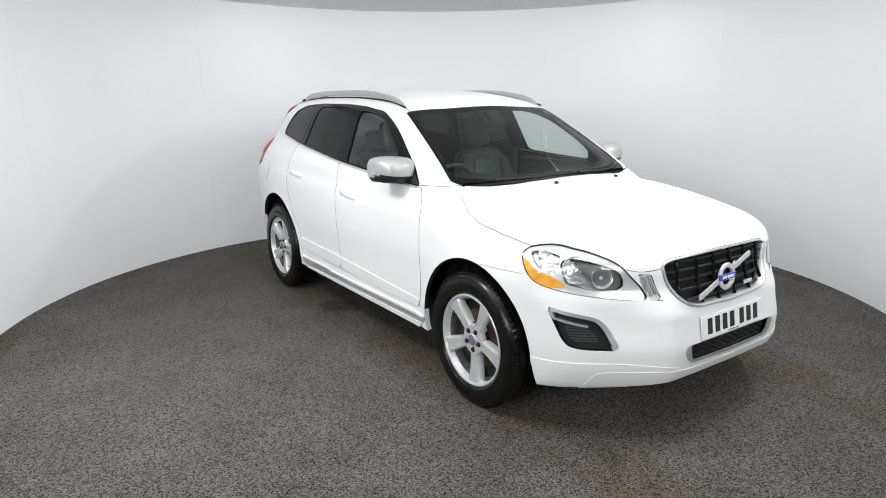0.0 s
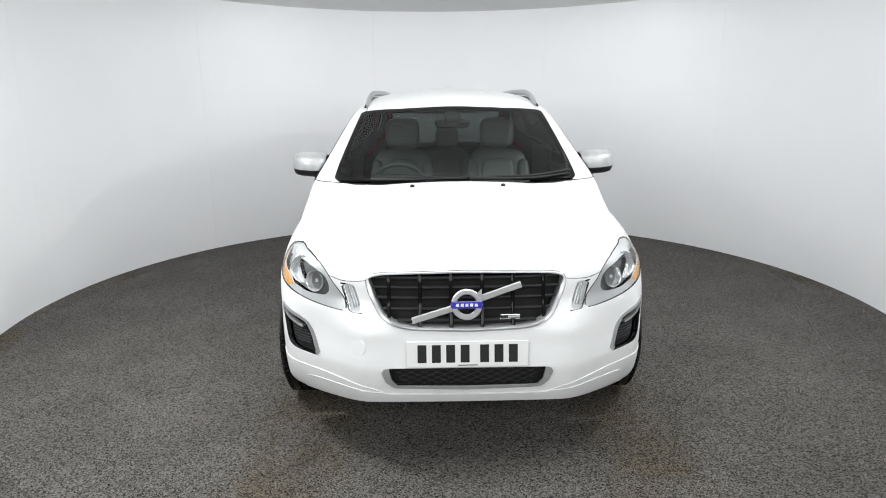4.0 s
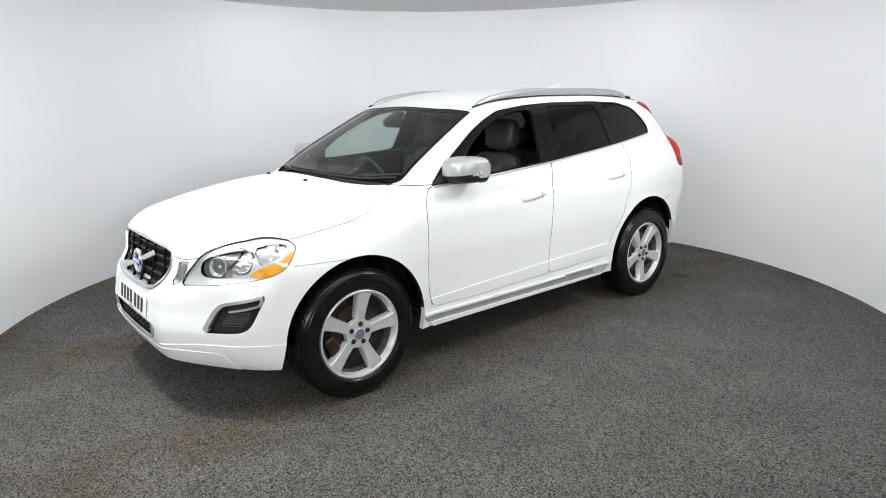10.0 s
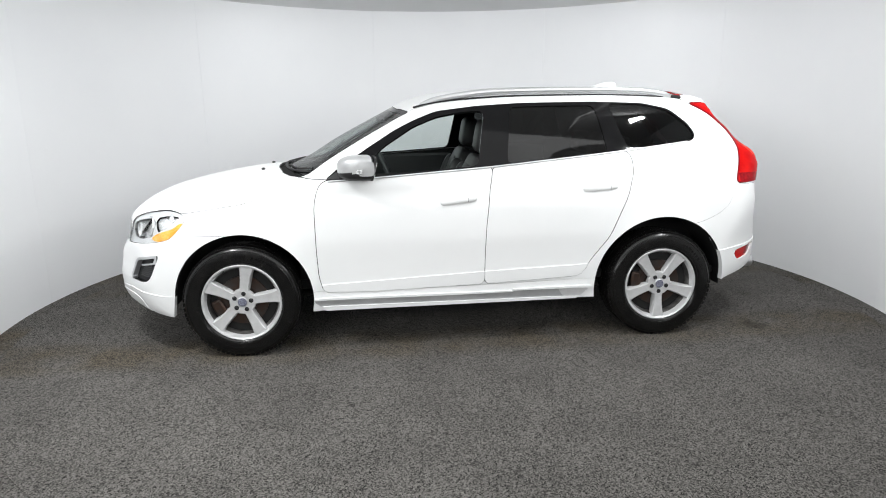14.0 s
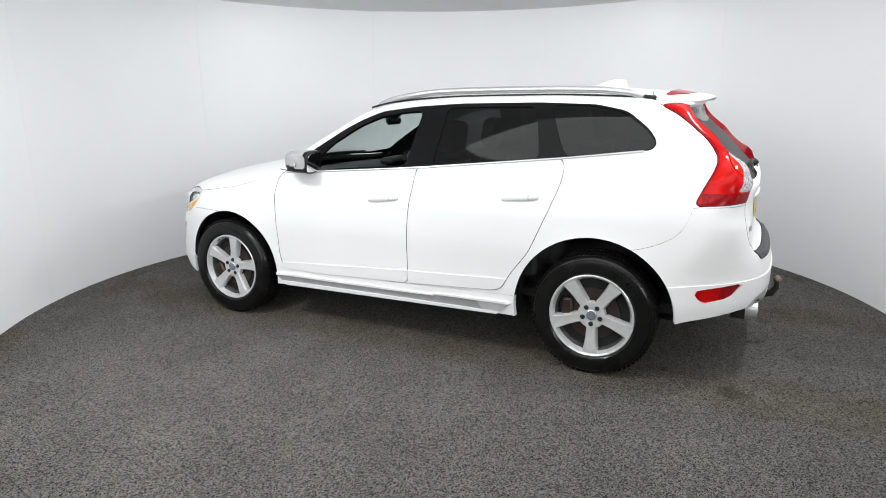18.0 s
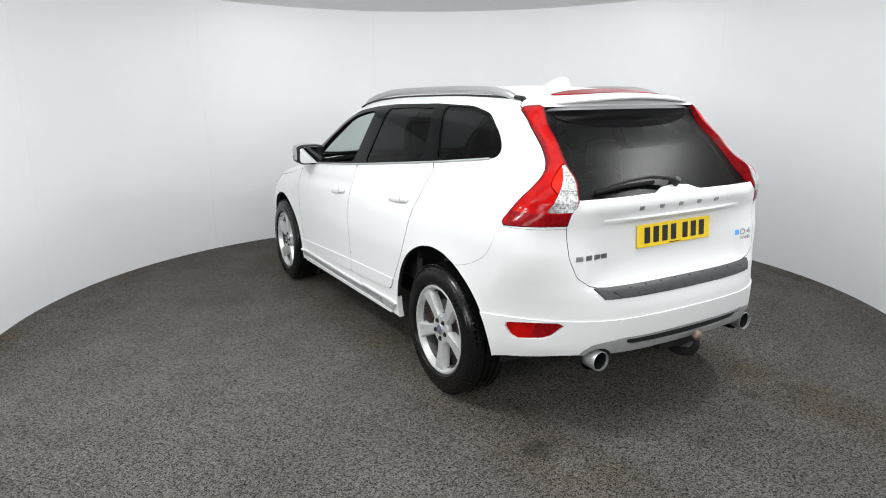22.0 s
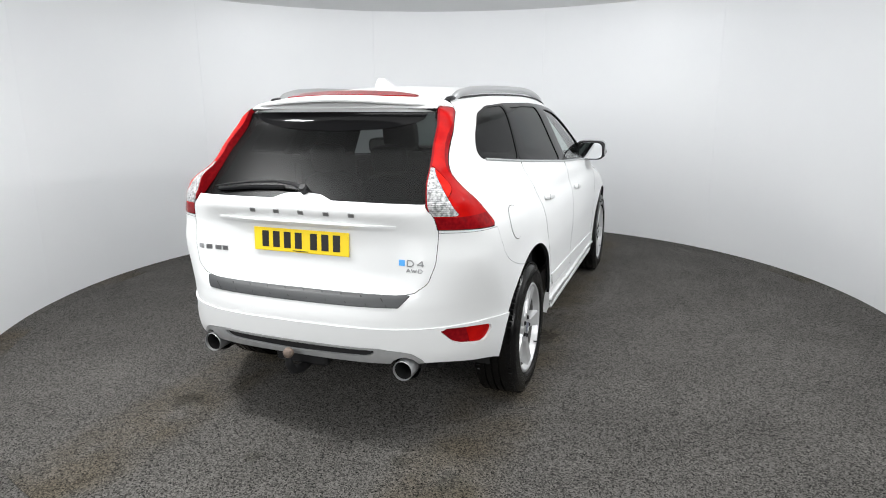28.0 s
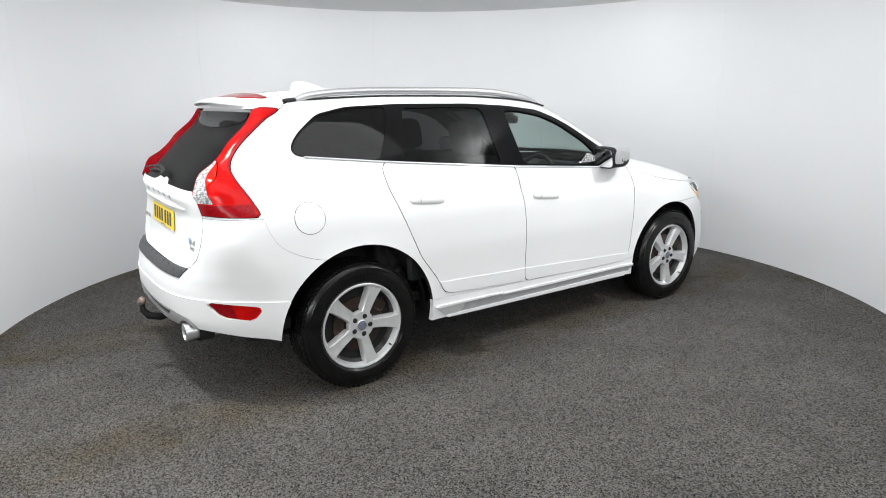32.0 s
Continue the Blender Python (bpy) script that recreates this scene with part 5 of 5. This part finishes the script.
for sgn in (1, -1):
    rail_y = lambda x: float(np.interp(x, (-1.56, -1.2, -0.5, 0.0, 0.24), (0.522, 0.548, 0.585, 0.602, 0.606)))
    xs = np.concatenate([np.linspace(0.245, 0.10, 6), np.linspace(0.04, -1.40, 22), np.linspace(-1.45, -1.56, 5)])
    lifts = np.interp(xs, (-1.56, -1.48, -1.35, -0.2, 0.10, 0.22, 0.245), (0.004, 0.024, 0.036, 0.039, 0.022, 0.006, 0.0))
    path = []
    for x, l in zip(xs, lifts):
        q = on_skin((x, rail_y(x), 1.6), lift=0)[0]
        path.append((q.x, q.y * sgn, q.z + l))
    rail = part("roof_rail", Shape().tube(path, [0.010, 0.014, 0.0155] + [0.016] * (len(path) - 5) + [0.013, 0.009], 12, 1.3), RAIL, car, "satin silver roof rail")
    part("rail_foot", Shape().box((-1.585, 0.522 * sgn, float(on_skin((-1.585, 0.522, 1.6))[0][2]) + 0.008), (0.075, 0.034, 0.022), pose(0, 0, 0, 0, -6, 3 * sgn), 0.008), BLACK, rail, "black rail foot")
    foot = [(x, rail_y(x) * sgn, float(on_skin((x, rail_y(x), 1.6))[0][2]) + 0.004) for x in np.linspace(0.26, -1.60, 30)]
    part("rail_seal", Shape().tube(foot, 0.007, 8, 0.9), BLACK, rail, "black seal under the rail")
    # belt strip
    belt = [(x, float(np.interp(x, (-1.62, -1.16, -0.23, 0.54, 0.83), (1.300, 1.251, 1.169, 1.116, 1.100)))) for x in np.linspace(0.82, -1.60, 26)]
    pts = [Vector((x, side_y(x, z) + 0.003, z)) for x, z in belt]
    part("belt_strip", Shape().tube([(q.x, q.y * sgn, q.z) for q in pts], 0.0065, 8, 1.0), SATIN, car, "satin strip below the side windows")
    for x, z, tilt in ((0.008, 0.966, 6), (-0.930, 1.024, 5)):
        y = float(on_skin((x, 0.92, z))[0][1])
        m = Matrix.Translation((x, y * sgn, z)) @ pose(0, 0, 0, 0, tilt, 0)
        hd = Shape()
        rows = [(-0.124, 0.006, 0.004), (-0.114, 0.015, 0.016), (-0.07, 0.018, 0.022), (0.05, 0.018, 0.023), (0.098, 0.016, 0.018), (0.112, 0.010, 0.004)]
        vs = []
        for u, hh, d in rows:
            vs += [m @ Vector((u, sgn * w, v)) for w, v in ((-0.002, -hh), (d * 0.7, -hh), (d, -hh * 0.55), (d, hh * 0.55), (d * 0.7, hh), (-0.002, hh))]
        hd.add(vs, [(i * 6 + j, i * 6 + 6 + j, i * 6 + 7 + j, i * 6 + 1 + j) for i in range(5) for j in range(5)])
        hd.add(vs[:6], [tuple(range(6))]).add(vs[-6:], [tuple(range(6))])
        h = part("door_handle", hd, PAINT, car, "white door handle", 50)
        part("handle_cup", Shape().turned([(0.03, 0.0), (0.03, 0.0015)], 20, flat_pose((x - 0.02, y * sgn, z - 0.004), (0, sgn, 0.1))), PAINT, h)
        part("handle_joint", Shape().box((x - 0.066, (y + 0.012) * sgn, z + 0.006), (0.002, 0.022, 0.03), None, 0), LINER, h)
    # door mirror
    mc = Vector((0.622, 0.938 * sgn, 1.185))
    mirror = tagged(new("door_mirror"), "silver door mirror with a black foot")
    mirror.parent = car
    cap, cap_low = Shape(), Shape()
    rows = [(-0.110, 0.60, 0.000), (-0.100, 0.80, 0.006), (-0.07, 0.94, 0.016), (-0.01, 1.0, 0.026), (0.05, 0.98, 0.022), (0.085, 0.88, 0.008), (0.104, 0.66, -0.012), (0.110, 0.40, -0.02)]
    k = 32
    vs = []
    for u, sc, bulge in rows:
        for i in range(k):
            a = 2 * math.pi * i / k
            ca, sa = math.cos(a), math.sin(a)
            fx_ = abs(ca) ** (0.72 if ca > 0 else 0.25) * (0.118 * sc + bulge if ca > 0 else -0.070)
            fz_ = abs(sa) ** 0.62 * math.copysign(0.078 * (0.35 + 0.65 * sc), sa)
            vs.append(mc + Vector((fx_ - 0.12 * (u + 0.11), u * sgn, fz_ + 0.002 + (0.06 * u if sa < 0 else 0.0))))
    faces = [(r * k + i, r * k + (i + 1) % k, (r + 1) * k + (i + 1) % k, (r + 1) * k + i) for r in range(len(rows) - 1) for i in range(k)]
    ends = [tuple(range(k)), tuple((len(rows) - 1) * k + i for i in range(k))]
    low_f = [f for f in faces if sum(vs[j].z for j in f) / 4 < mc.z - 0.018 or math.cos(2 * math.pi * (f[0] % k + 0.5) / k) < -0.3]
    part("mirror_foot", cap_low.add(vs, low_f + ends[:1]).tube([(0.70, 0.845 * sgn, 1.112), (0.675, 0.88 * sgn, 1.118), (0.63, 0.92 * sgn, 1.122)], [0.045, 0.036, 0.03], 12, 0.45), BLACK, mirror, "black mirror foot", 60)
    part("mirror_cap", cap.add(vs, [f for f in faces if f not in low_f] + ends[1:]), SILVER, mirror, "silver mirror cap", 60)
    gm = flat_pose(mc + Vector((-0.076, 0.0, 0.0)), (-1, -0.12 * sgn, -0.20))
    lens_shape = lambda w, h: [(w * math.copysign(abs(math.cos(a)) ** 0.5, math.cos(a)), h * math.copysign(abs(math.sin(a)) ** 0.5, math.sin(a))) for a in np.linspace(0, 2 * math.pi, 32, endpoint=False)]
    surround = part("mirror_surround", Shape().slab(lens_shape(0.105, 0.076), 0.014, gm, 0.004), BLACK, mirror, "black mirror surround")
    part("mirror_glass", Shape().slab(lens_shape(0.094, 0.066), 0.003, gm @ pose(0, 0, 0.0135), 0.001), MIRRORGLASS, mirror, "mirror glass")
    im = flat_pose(mc + Vector((0.005, 0.106 * sgn, -0.012)), (0.35, 0.94 * sgn, 0.05))
    part("mirror_indicator", Shape().box(im.translation, (0.060, 0.028, 0.010), im, 0.004), CLEARLENS, mirror, "clear side indicator")
    tri = inside("xz", [(0.845, 1.103), (0.66, 1.225), (0.635, 1.128)], 0)
    part("mirror_patch", panel_mesh("mirror_patch", clip(dlo, tri, 0.002), BLACK, offset=0.004, depth=0.01, flip=sgn < 0), BLACK, car, "black corner patch behind the mirror")
    # exhaust tip
    ex = pose(-2.205, 0.530 * sgn, 0.398, 0, -90, 0)
    tip = part("exhaust_tip", Shape().turned([(0.046, -0.13), (0.048, 0.045), (0.0470, 0.052), (0.0450, 0.053), (0.0435, 0.047), (0.043, 0.02), (0.043, -0.13)], 36, ex, closed=True), SATIN, car, "bright metal exhaust tip")
    # a dark filler stands for the shade in the hole
    part("exhaust_pocket", Shape().turned([(0.064, -0.09), (0.064, -0.012), (0.060, -0.085)], 24, ex), LINER, car, "dark filler for the shade in the hole round the exhaust")
    part("exhaust_sleeve", Shape().turned([(0.0428, -0.10), (0.0428, 0.040), (0.0423, 0.040), (0.0423, -0.10)], 24, ex, closed=True), LINER, tip, "dark inside of the tip")
    part("exhaust_inside", Shape().turned([(0.0426, -0.11), (0.0426, -0.10)], 24, ex), LINER, tip)

# ---- rear ----
def rear_x(y, z):
    """How far back the tail reaches at a place."""
    lo, hi = -2.4, -1.4
    for _ in range(30):
        x = (lo + hi) / 2
        lo, hi = (lo, x) if form(np.array([x]), np.array([abs(y)]), np.array([z]))[0] < 0 else (x, hi)
    return hi


sp = Shape()
ys = np.linspace(-0.54, 0.54, 41)
vs, under = [], []
for y in ys:
    z0 = lambda x: float(top_line(x)) - 0.17 * y * y - 0.05 * y**6
    tip = -1.905 + 0.12 * y * y + 1.3 * y**4
    edge = 1 - 0.85 * (abs(y) / 0.545) ** 6
    for x, z in ((-1.66, z0(-1.66) + 0.002), (-1.71, z0(-1.71) + 0.005 * edge), (tip + 0.05, z0(tip + 0.05) + 0.007 * edge), (tip, z0(tip) - 0.002), (tip + 0.004, z0(tip) - 0.003 - 0.007 * edge), (tip + 0.06, z0(tip) - 0.004 - 0.012 * edge)):
        vs.append((x, y, z))
    under += [vs[-1], (rear_x(y, 1.527) + 0.022, y, 1.527)]
sp.add(vs, [(i * 6 + j, i * 6 + 6 + j, i * 6 + 7 + j, i * 6 + 1 + j) for i in range(40) for j in range(5)] + [tuple(range(6)), tuple(40 * 6 + j for j in range(6))])
spoiler = part("roof_spoiler", sp, PAINT, car, "white roof spoiler over the rear window", 40)
part("spoiler_underside", Shape().add(under, [(2 * i, 2 * i + 2, 2 * i + 3, 2 * i + 1) for i in range(40)]), PAINT, spoiler, "white underside of the spoiler")
whole("brake_light", brake_skin, DARKRED, car, "long red high-level brake light", offset=lambda v: 0.0085 + 0.008 * np.clip((v[:, 0] + 1.797) / 0.13, 0, 1) * np.clip((0.395 - np.abs(v[:, 1])) / 0.12, 0, 1), depth=0.02)
fin = Shape()
vs, rows = [], [(-1.13, 0.012, 0.004), (-1.17, 0.026, 0.020), (-1.22, 0.034, 0.040), (-1.27, 0.036, 0.054), (-1.315, 0.032, 0.058), (-1.345, 0.024, 0.050), (-1.362, 0.014, 0.004)]
for x, w, h in rows:
    b = float(top_line(x)) - 0.004
    vs += [(x, -w, b), (x, -w * 0.75, b + h * 0.5), (x, -w * 0.28, b + h), (x, w * 0.28, b + h), (x, w * 0.75, b + h * 0.5), (x, w, b)]
fin.add(vs, [(i * 6 + j, i * 6 + 6 + j, i * 6 + 7 + j, i * 6 + 1 + j) for i in range(len(rows) - 1) for j in range(5)] + [tuple(range(6)), tuple((len(rows) - 1) * 6 + j for j in range(6))])
part("roof_aerial", fin, PAINT, car, "white shark-fin roof aerial", 60)
# rear wiper
wp = on_skin((-2.14, -0.005, 1.170), (-2.13, 0.06, 1.192), (-2.12, 0.16, 1.200), (-2.12, 0.30, 1.187), (-2.12, 0.42, 1.166), (-2.12, 0.50, 1.149), lift=0.022)
wiper = part("rear_wiper", Shape().tube(wp, [0.014, 0.012, 0.009, 0.008, 0.006, 0.004], 10, 0.8), BLACK, car, "black rear wiper")
part("wiper_pivot", Shape().turned([(0.022, -0.01), (0.021, 0.042), (0.015, 0.050)], 20, skin_pose(-2.14, -0.005, 1.172, -0.014)), BLACK, wiper)
part("wiper_blade", Shape().tube(on_skin((-2.12, 0.12, 1.180), (-2.12, 0.3, 1.172), (-2.12, 0.50, 1.150), lift=-0.004), 0.007, 6, 1.5), BLACK, wiper)
# tailgate: plain metal marks where the lettering stands, handle recess
for k, y in enumerate((0.262, 0.128, -0.005, -0.140, -0.270)):
    m = skin_pose(-2.2, y, 1.088, 0.0)
    part("letter_mark", Shape().box(m.translation, (0.030, 0.021, 0.006), m, 0.002), BADGEMETAL, tailgate, "plain metal mark")
for y, z, w, h, mt in ((0.608, 0.878, 0.036, 0.024, BADGEMETAL), (0.562, 0.878, 0.036, 0.024, BADGEMETAL), (0.510, 0.878, 0.036, 0.024, BADGEMETAL), (0.464, 0.878, 0.036, 0.024, BADGEMETAL), (-0.505, 0.880, 0.030, 0.028, SKYBLUE)):
    m = skin_pose(-2.15, y, z, 0.0)
    part("model_mark", Shape().box(m.translation, (w, h, 0.005), m, 0.0015), mt, tailgate, "plain badge mark")
LETTERS = {
    "D": [(0, 0, 0, 1), (0, 1, 0.65, 1), (0.65, 1, 1, 0.7), (1, 0.7, 1, 0.3), (1, 0.3, 0.65, 0), (0.65, 0, 0, 0)],
    "4": [(0.75, 0, 0.75, 1), (0.75, 1, 0, 0.3), (0, 0.3, 1, 0.3)],
    "A": [(0, 0, 0.5, 1), (0.5, 1, 1, 0), (0.2, 0.35, 0.8, 0.35)],
    "W": [(0, 1, 0.25, 0), (0.25, 0, 0.5, 0.8), (0.5, 0.8, 0.75, 0), (0.75, 0, 1, 1)],
}


def letter(character, y, z, w, h, thick):
    """A metal letter on the tailgate, read from behind the car, built of bars."""
    m = skin_pose(-2.15, y, z, 0.0)
    n = m.to_3x3() @ Vector((0, 0, 1))
    right = Vector((0, 0, 1)).cross(n).normalized()
    up = n.cross(right)
    if n.x > 0:
        n = -n
    at = lambda u, v: m.translation + right * ((u - 0.5) * w) + up * ((v - 0.5) * h)
    for u0, v0, u1, v1 in LETTERS[character]:
        part("letter_bar", bar_between(at(u0, v0), at(u1, v1), thick, 0.004, 0.0005, n), BADGEMETAL, tailgate, "grey metal letter stroke")


for character, y, z, w, h, thick in (("D", -0.548, 0.880, 0.030, 0.026, 0.0055), ("4", -0.592, 0.880, 0.030, 0.026, 0.0055), ("A", -0.541, 0.846, 0.020, 0.015, 0.004), ("W", -0.566, 0.846, 0.024, 0.015, 0.004), ("D", -0.592, 0.846, 0.018, 0.015, 0.004)):
    letter(character, y, z, w, h, thick)
# a dark bar stands for the shade in the handle's gap
grip = Shape().tube([(float(on_skin((-2.17, y, 1.032))[0][0]) - 0.002, y, 1.032) for y in np.linspace(-0.31, 0.31, 15)], 0.006, 8)
part("handle_gap_shade", grip, LINER, tailgate, "dark bar for the shaded gap of the tailgate handle")
ledge = Shape()
vs = []
for y in np.linspace(-0.48, 0.48, 31):
    x0 = float(on_skin((-2.17, y, 1.05))[0][0])
    e = max(0.0, 1 - (abs(y) / 0.48) ** 4)
    vs += [(x0 + 0.002, y, 1.048), (x0 - 0.016 * e, y, 1.046), (x0 - 0.018 * e, y, 1.040), (x0 + 0.002, y, 1.030 - 0.012 * e)]
ledge.add(vs, [(i * 4 + j, i * 4 + 4 + j, i * 4 + 5 + j, i * 4 + 1 + j) for i in range(30) for j in range(3)])
part("handle_ledge", ledge, PAINT, tailgate, "white ledge above the number plate", 50)
for k in range(10):
    y = -0.45 + 0.1 * k
    a, b = on_skin((-2.25, y + 0.02, 0.728), (-2.28, y - 0.02, 0.700), lift=0.0055)
    part("pad_rib", Shape().tube([a, b], 0.0028, 6), BLACK, pad_part)
# tow bar
tow = tagged(new("tow_bar"), "worn steel swan-neck tow bar with a ball")
tow.parent = car
neck = [(-2.05, 0, 0.37), (-2.19, 0, 0.350), (-2.27, 0, 0.340), (-2.335, 0, 0.360), (-2.362, 0, 0.40), (-2.362, 0, 0.435)]
part("neck", Shape().tube(neck, [0.024, 0.024, 0.023, 0.022, 0.018, 0.014], 14, 1.0, (0, 1, 0)), BLACK, tow, "black bent neck")
ball = Shape().turned([(0.001, -0.024)] + [(0.025 * math.sin(math.pi * i / 10), -0.025 * math.cos(math.pi * i / 10)) for i in range(1, 10)] + [(0.008, 0.025)], 24, Matrix.Translation((-2.362, 0, 0.455)))
part("ball", ball, RUST, tow, "brown worn ball", 60)
part("socket_bracket", Shape().box((-2.21, -0.08, 0.375), (0.06, 0.09, 0.05), None, 0.008), BLACK, tow, "black trailer socket")
part("receiver", Shape().box((-2.215, 0.0, 0.395), (0.10, 0.28, 0.06), None, 0.01), BLACK, tow)

# ---- interior ----
def pillow(s, c, size, m=None, power=0.42, n=18, k=26):
    """An upholstered block: a box swollen and rounded all over."""
    bend = lambda v: math.copysign(abs(v) ** power, v)
    m = m if m is not None else Matrix.Identity(4)
    vs = []
    for i in range(n + 1):
        a = math.pi * (i / n - 0.5)
        for j in range(k):
            b = 2 * math.pi * j / k
            q = Vector((bend(math.cos(a)) * bend(math.cos(b)) * size[0] / 2, bend(math.cos(a)) * bend(math.sin(b)) * size[1] / 2, bend(math.sin(a)) * size[2] / 2))
            vs.append(Vector(c) + m.to_3x3() @ q)
    return s.add(vs, [(i * k + j, i * k + (j + 1) % k, (i + 1) * k + (j + 1) % k, (i + 1) * k + j) for i in range(n) for j in range(k)])


def seat(x, y, top, narrow, tall):
    """A seat whose backrest leans back; top is the headrest's upper edge."""
    st = tagged(new("seat"), "black leather seat with headrest")
    st.parent = car
    w, lean = 0.52 * narrow, radians(17)
    head = 0.23 if tall else 0.17
    back = top - head - 0.50
    at = lambda h: Vector((x - 0.24 - h * math.tan(lean), y, 0.52 + h))
    bk = pose(0, 0, 0, 0, -17, 0)
    part("seat_base", pillow(Shape(), (x + 0.03, y, 0.52), (0.56, w, 0.19), pose(0, 0, 0, 0, -6, 0)), LEATHER, st, "", 60)
    part("seat_back", pillow(Shape(), at(back / 2), (0.15, w * 0.92, back), bk), LEATHER, st, "", 60)
    for sg in (1, -1):
        part("side_bolster", pillow(Shape(), at(back * 0.47) + Vector((0.06, sg * w * 0.38, 0)), (0.13, w * 0.19, back * 0.86), bk, 0.6), LEATHER, st, "", 60)
    part("seat_insert", pillow(Shape(), at(back * 0.5) + Vector((0.045, 0, 0)), (0.10, w * 0.50, back * 0.80), bk, 0.35), SEATGREY, st, "grey leather seat centre", 60)
    part("headrest", pillow(Shape(), at(back + head / 2) + Vector((0.015, 0, 0)), (0.12, (0.27 if tall else 0.25) * narrow, head), pose(0, 0, 0, 0, -10, 0), 0.5), LEATHER, st, "black leather headrest", 60)


for y in (0.37, -0.37):
    seat(0.22, y, 1.43, 1.0, True)
for y in (0.42, 0.0, -0.42):
    seat(-0.78, y, 1.31, 0.86, False)
dash = Shape()
vs = []
for y in np.linspace(-0.76, 0.76, 21):
    e = 0.10 * (abs(y) / 0.76) ** 2
    vs += [(1.12 - e * 1.5, y, 1.06), (0.92 - e, y, 1.075), (0.70, y, 1.075 - 0.02 * (abs(y) / 0.76)), (0.60, y, 1.03), (0.58, y, 0.93), (0.66, y, 0.75), (0.75, y, 0.45)]
dash.add(vs, [(i * 7 + j, i * 7 + 7 + j, i * 7 + 8 + j, i * 7 + 1 + j) for i in range(20) for j in range(6)])
board = part("dashboard", dash, DASH, car, "dark grey dashboard", 50)
part("binnacle", Shape().box((0.66, -0.37, 1.085), (0.14, 0.34, 0.06), None, 0.025), DASH, board, "", 60)
part("centre_console", Shape().box((0.40, 0, 0.72), (0.55, 0.20, 0.30), pose(0, 0, 0, 0, -18, 0), 0.03), DASH, board, "", 50)
sw = flat_pose((0.40, -0.37, 1.0), (-0.9, 0, 0.42))
steer = tagged(new("steering_wheel"), "black leather steering wheel")
steer.parent = car
ringp = [sw @ Vector((0.185 * math.cos(a), 0.185 * math.sin(a), 0)) for a in np.linspace(0, 2 * math.pi, 41)]
part("steering_rim", Shape().tube(ringp, 0.016, 10, 1.0, sw.to_3x3() @ Vector((0, 0, 1))), LEATHER, steer, "", 60)
part("steering_boss", Shape().slab(ring(0.075, 20, 1.1, 0.9), 0.05, sw @ pose(0, 0, -0.03), 0.012), DASH, steer)
for a in (0, 180, 270):
    d = Vector((math.cos(radians(a)), math.sin(radians(a)), 0))
    part("steering_spoke", Shape().tube([sw @ (d * 0.05), sw @ (d * 0.18)], 0.014, 8, 1.6), SATIN if a == 270 else DASH, steer)
part("cabin_floor", Shape().box((-0.4, 0, 0.40), (2.9, 1.5, 0.06), None, 0.01), LINER, car, "black cabin floor")
part("firewall", Shape().box((1.02, 0, 0.70), (0.06, 1.4, 0.62), None, 0.01), LINER, car)
part("boot_floor", Shape().box((-1.62, 0, 0.80), (0.62, 1.2, 0.06), None, 0.01), LINER, car)
for sg in (1, -1):
    part("door_card", Shape().box((0.33, 0.80 * sg, 0.82), (1.0, 0.05, 0.62), None, 0.02), DASH, car, "dark door lining")
    part("door_card", Shape().box((-0.62, 0.80 * sg, 0.86), (0.80, 0.05, 0.68), None, 0.02), DASH, car, "dark door lining")
part("inside_mirror", Shape().box((0.45, 0, 1.432), (0.04, 0.24, 0.06), pose(0, 0, 0, 0, 8, 6), 0.018), BLACK, car, "black inside mirror")
part("sensor_box", Shape().box((0.445, 0.0, 1.474), (0.12, 0.11, 0.045), pose(0, 0, 0, 0, 27, 0), 0.015), BLACK, car, "black sensor housing behind the windscreen")


# the turntable's angle, second by second: about eight and a half degrees a second
TURN = (-54.20, -62.46, -71.21, -79.60, -88.17, -96.74, -105.31, -113.63, -122.36, -130.79, -138.99, -147.44, -155.80, -164.40, -172.79, -180.89,
        -188.99, -197.10, -205.42, -213.64, -222.13, -230.60, -238.96, -247.45, -256.00, -264.26, -272.99, -281.50, -290.03, -298.55, -306.86, -315.22, -323.79)


def motions():
    """The turntable and the car on it turn three quarters round in the clip."""
    rows_t, rows_c = [], []
    for k, b in enumerate(TURN):
        c, s = math.cos(radians(b)), math.sin(radians(b))
        rows_t.append((k, pose(0, 0, 0, 0, 0, b)))
        rows_c.append((k, pose(c * CAR_X - s * CAR_Y, s * CAR_X + c * CAR_Y, RIDE, 0, 0, b)))
    walk(turntable, rows_t)
    walk(car, rows_c)


motions()
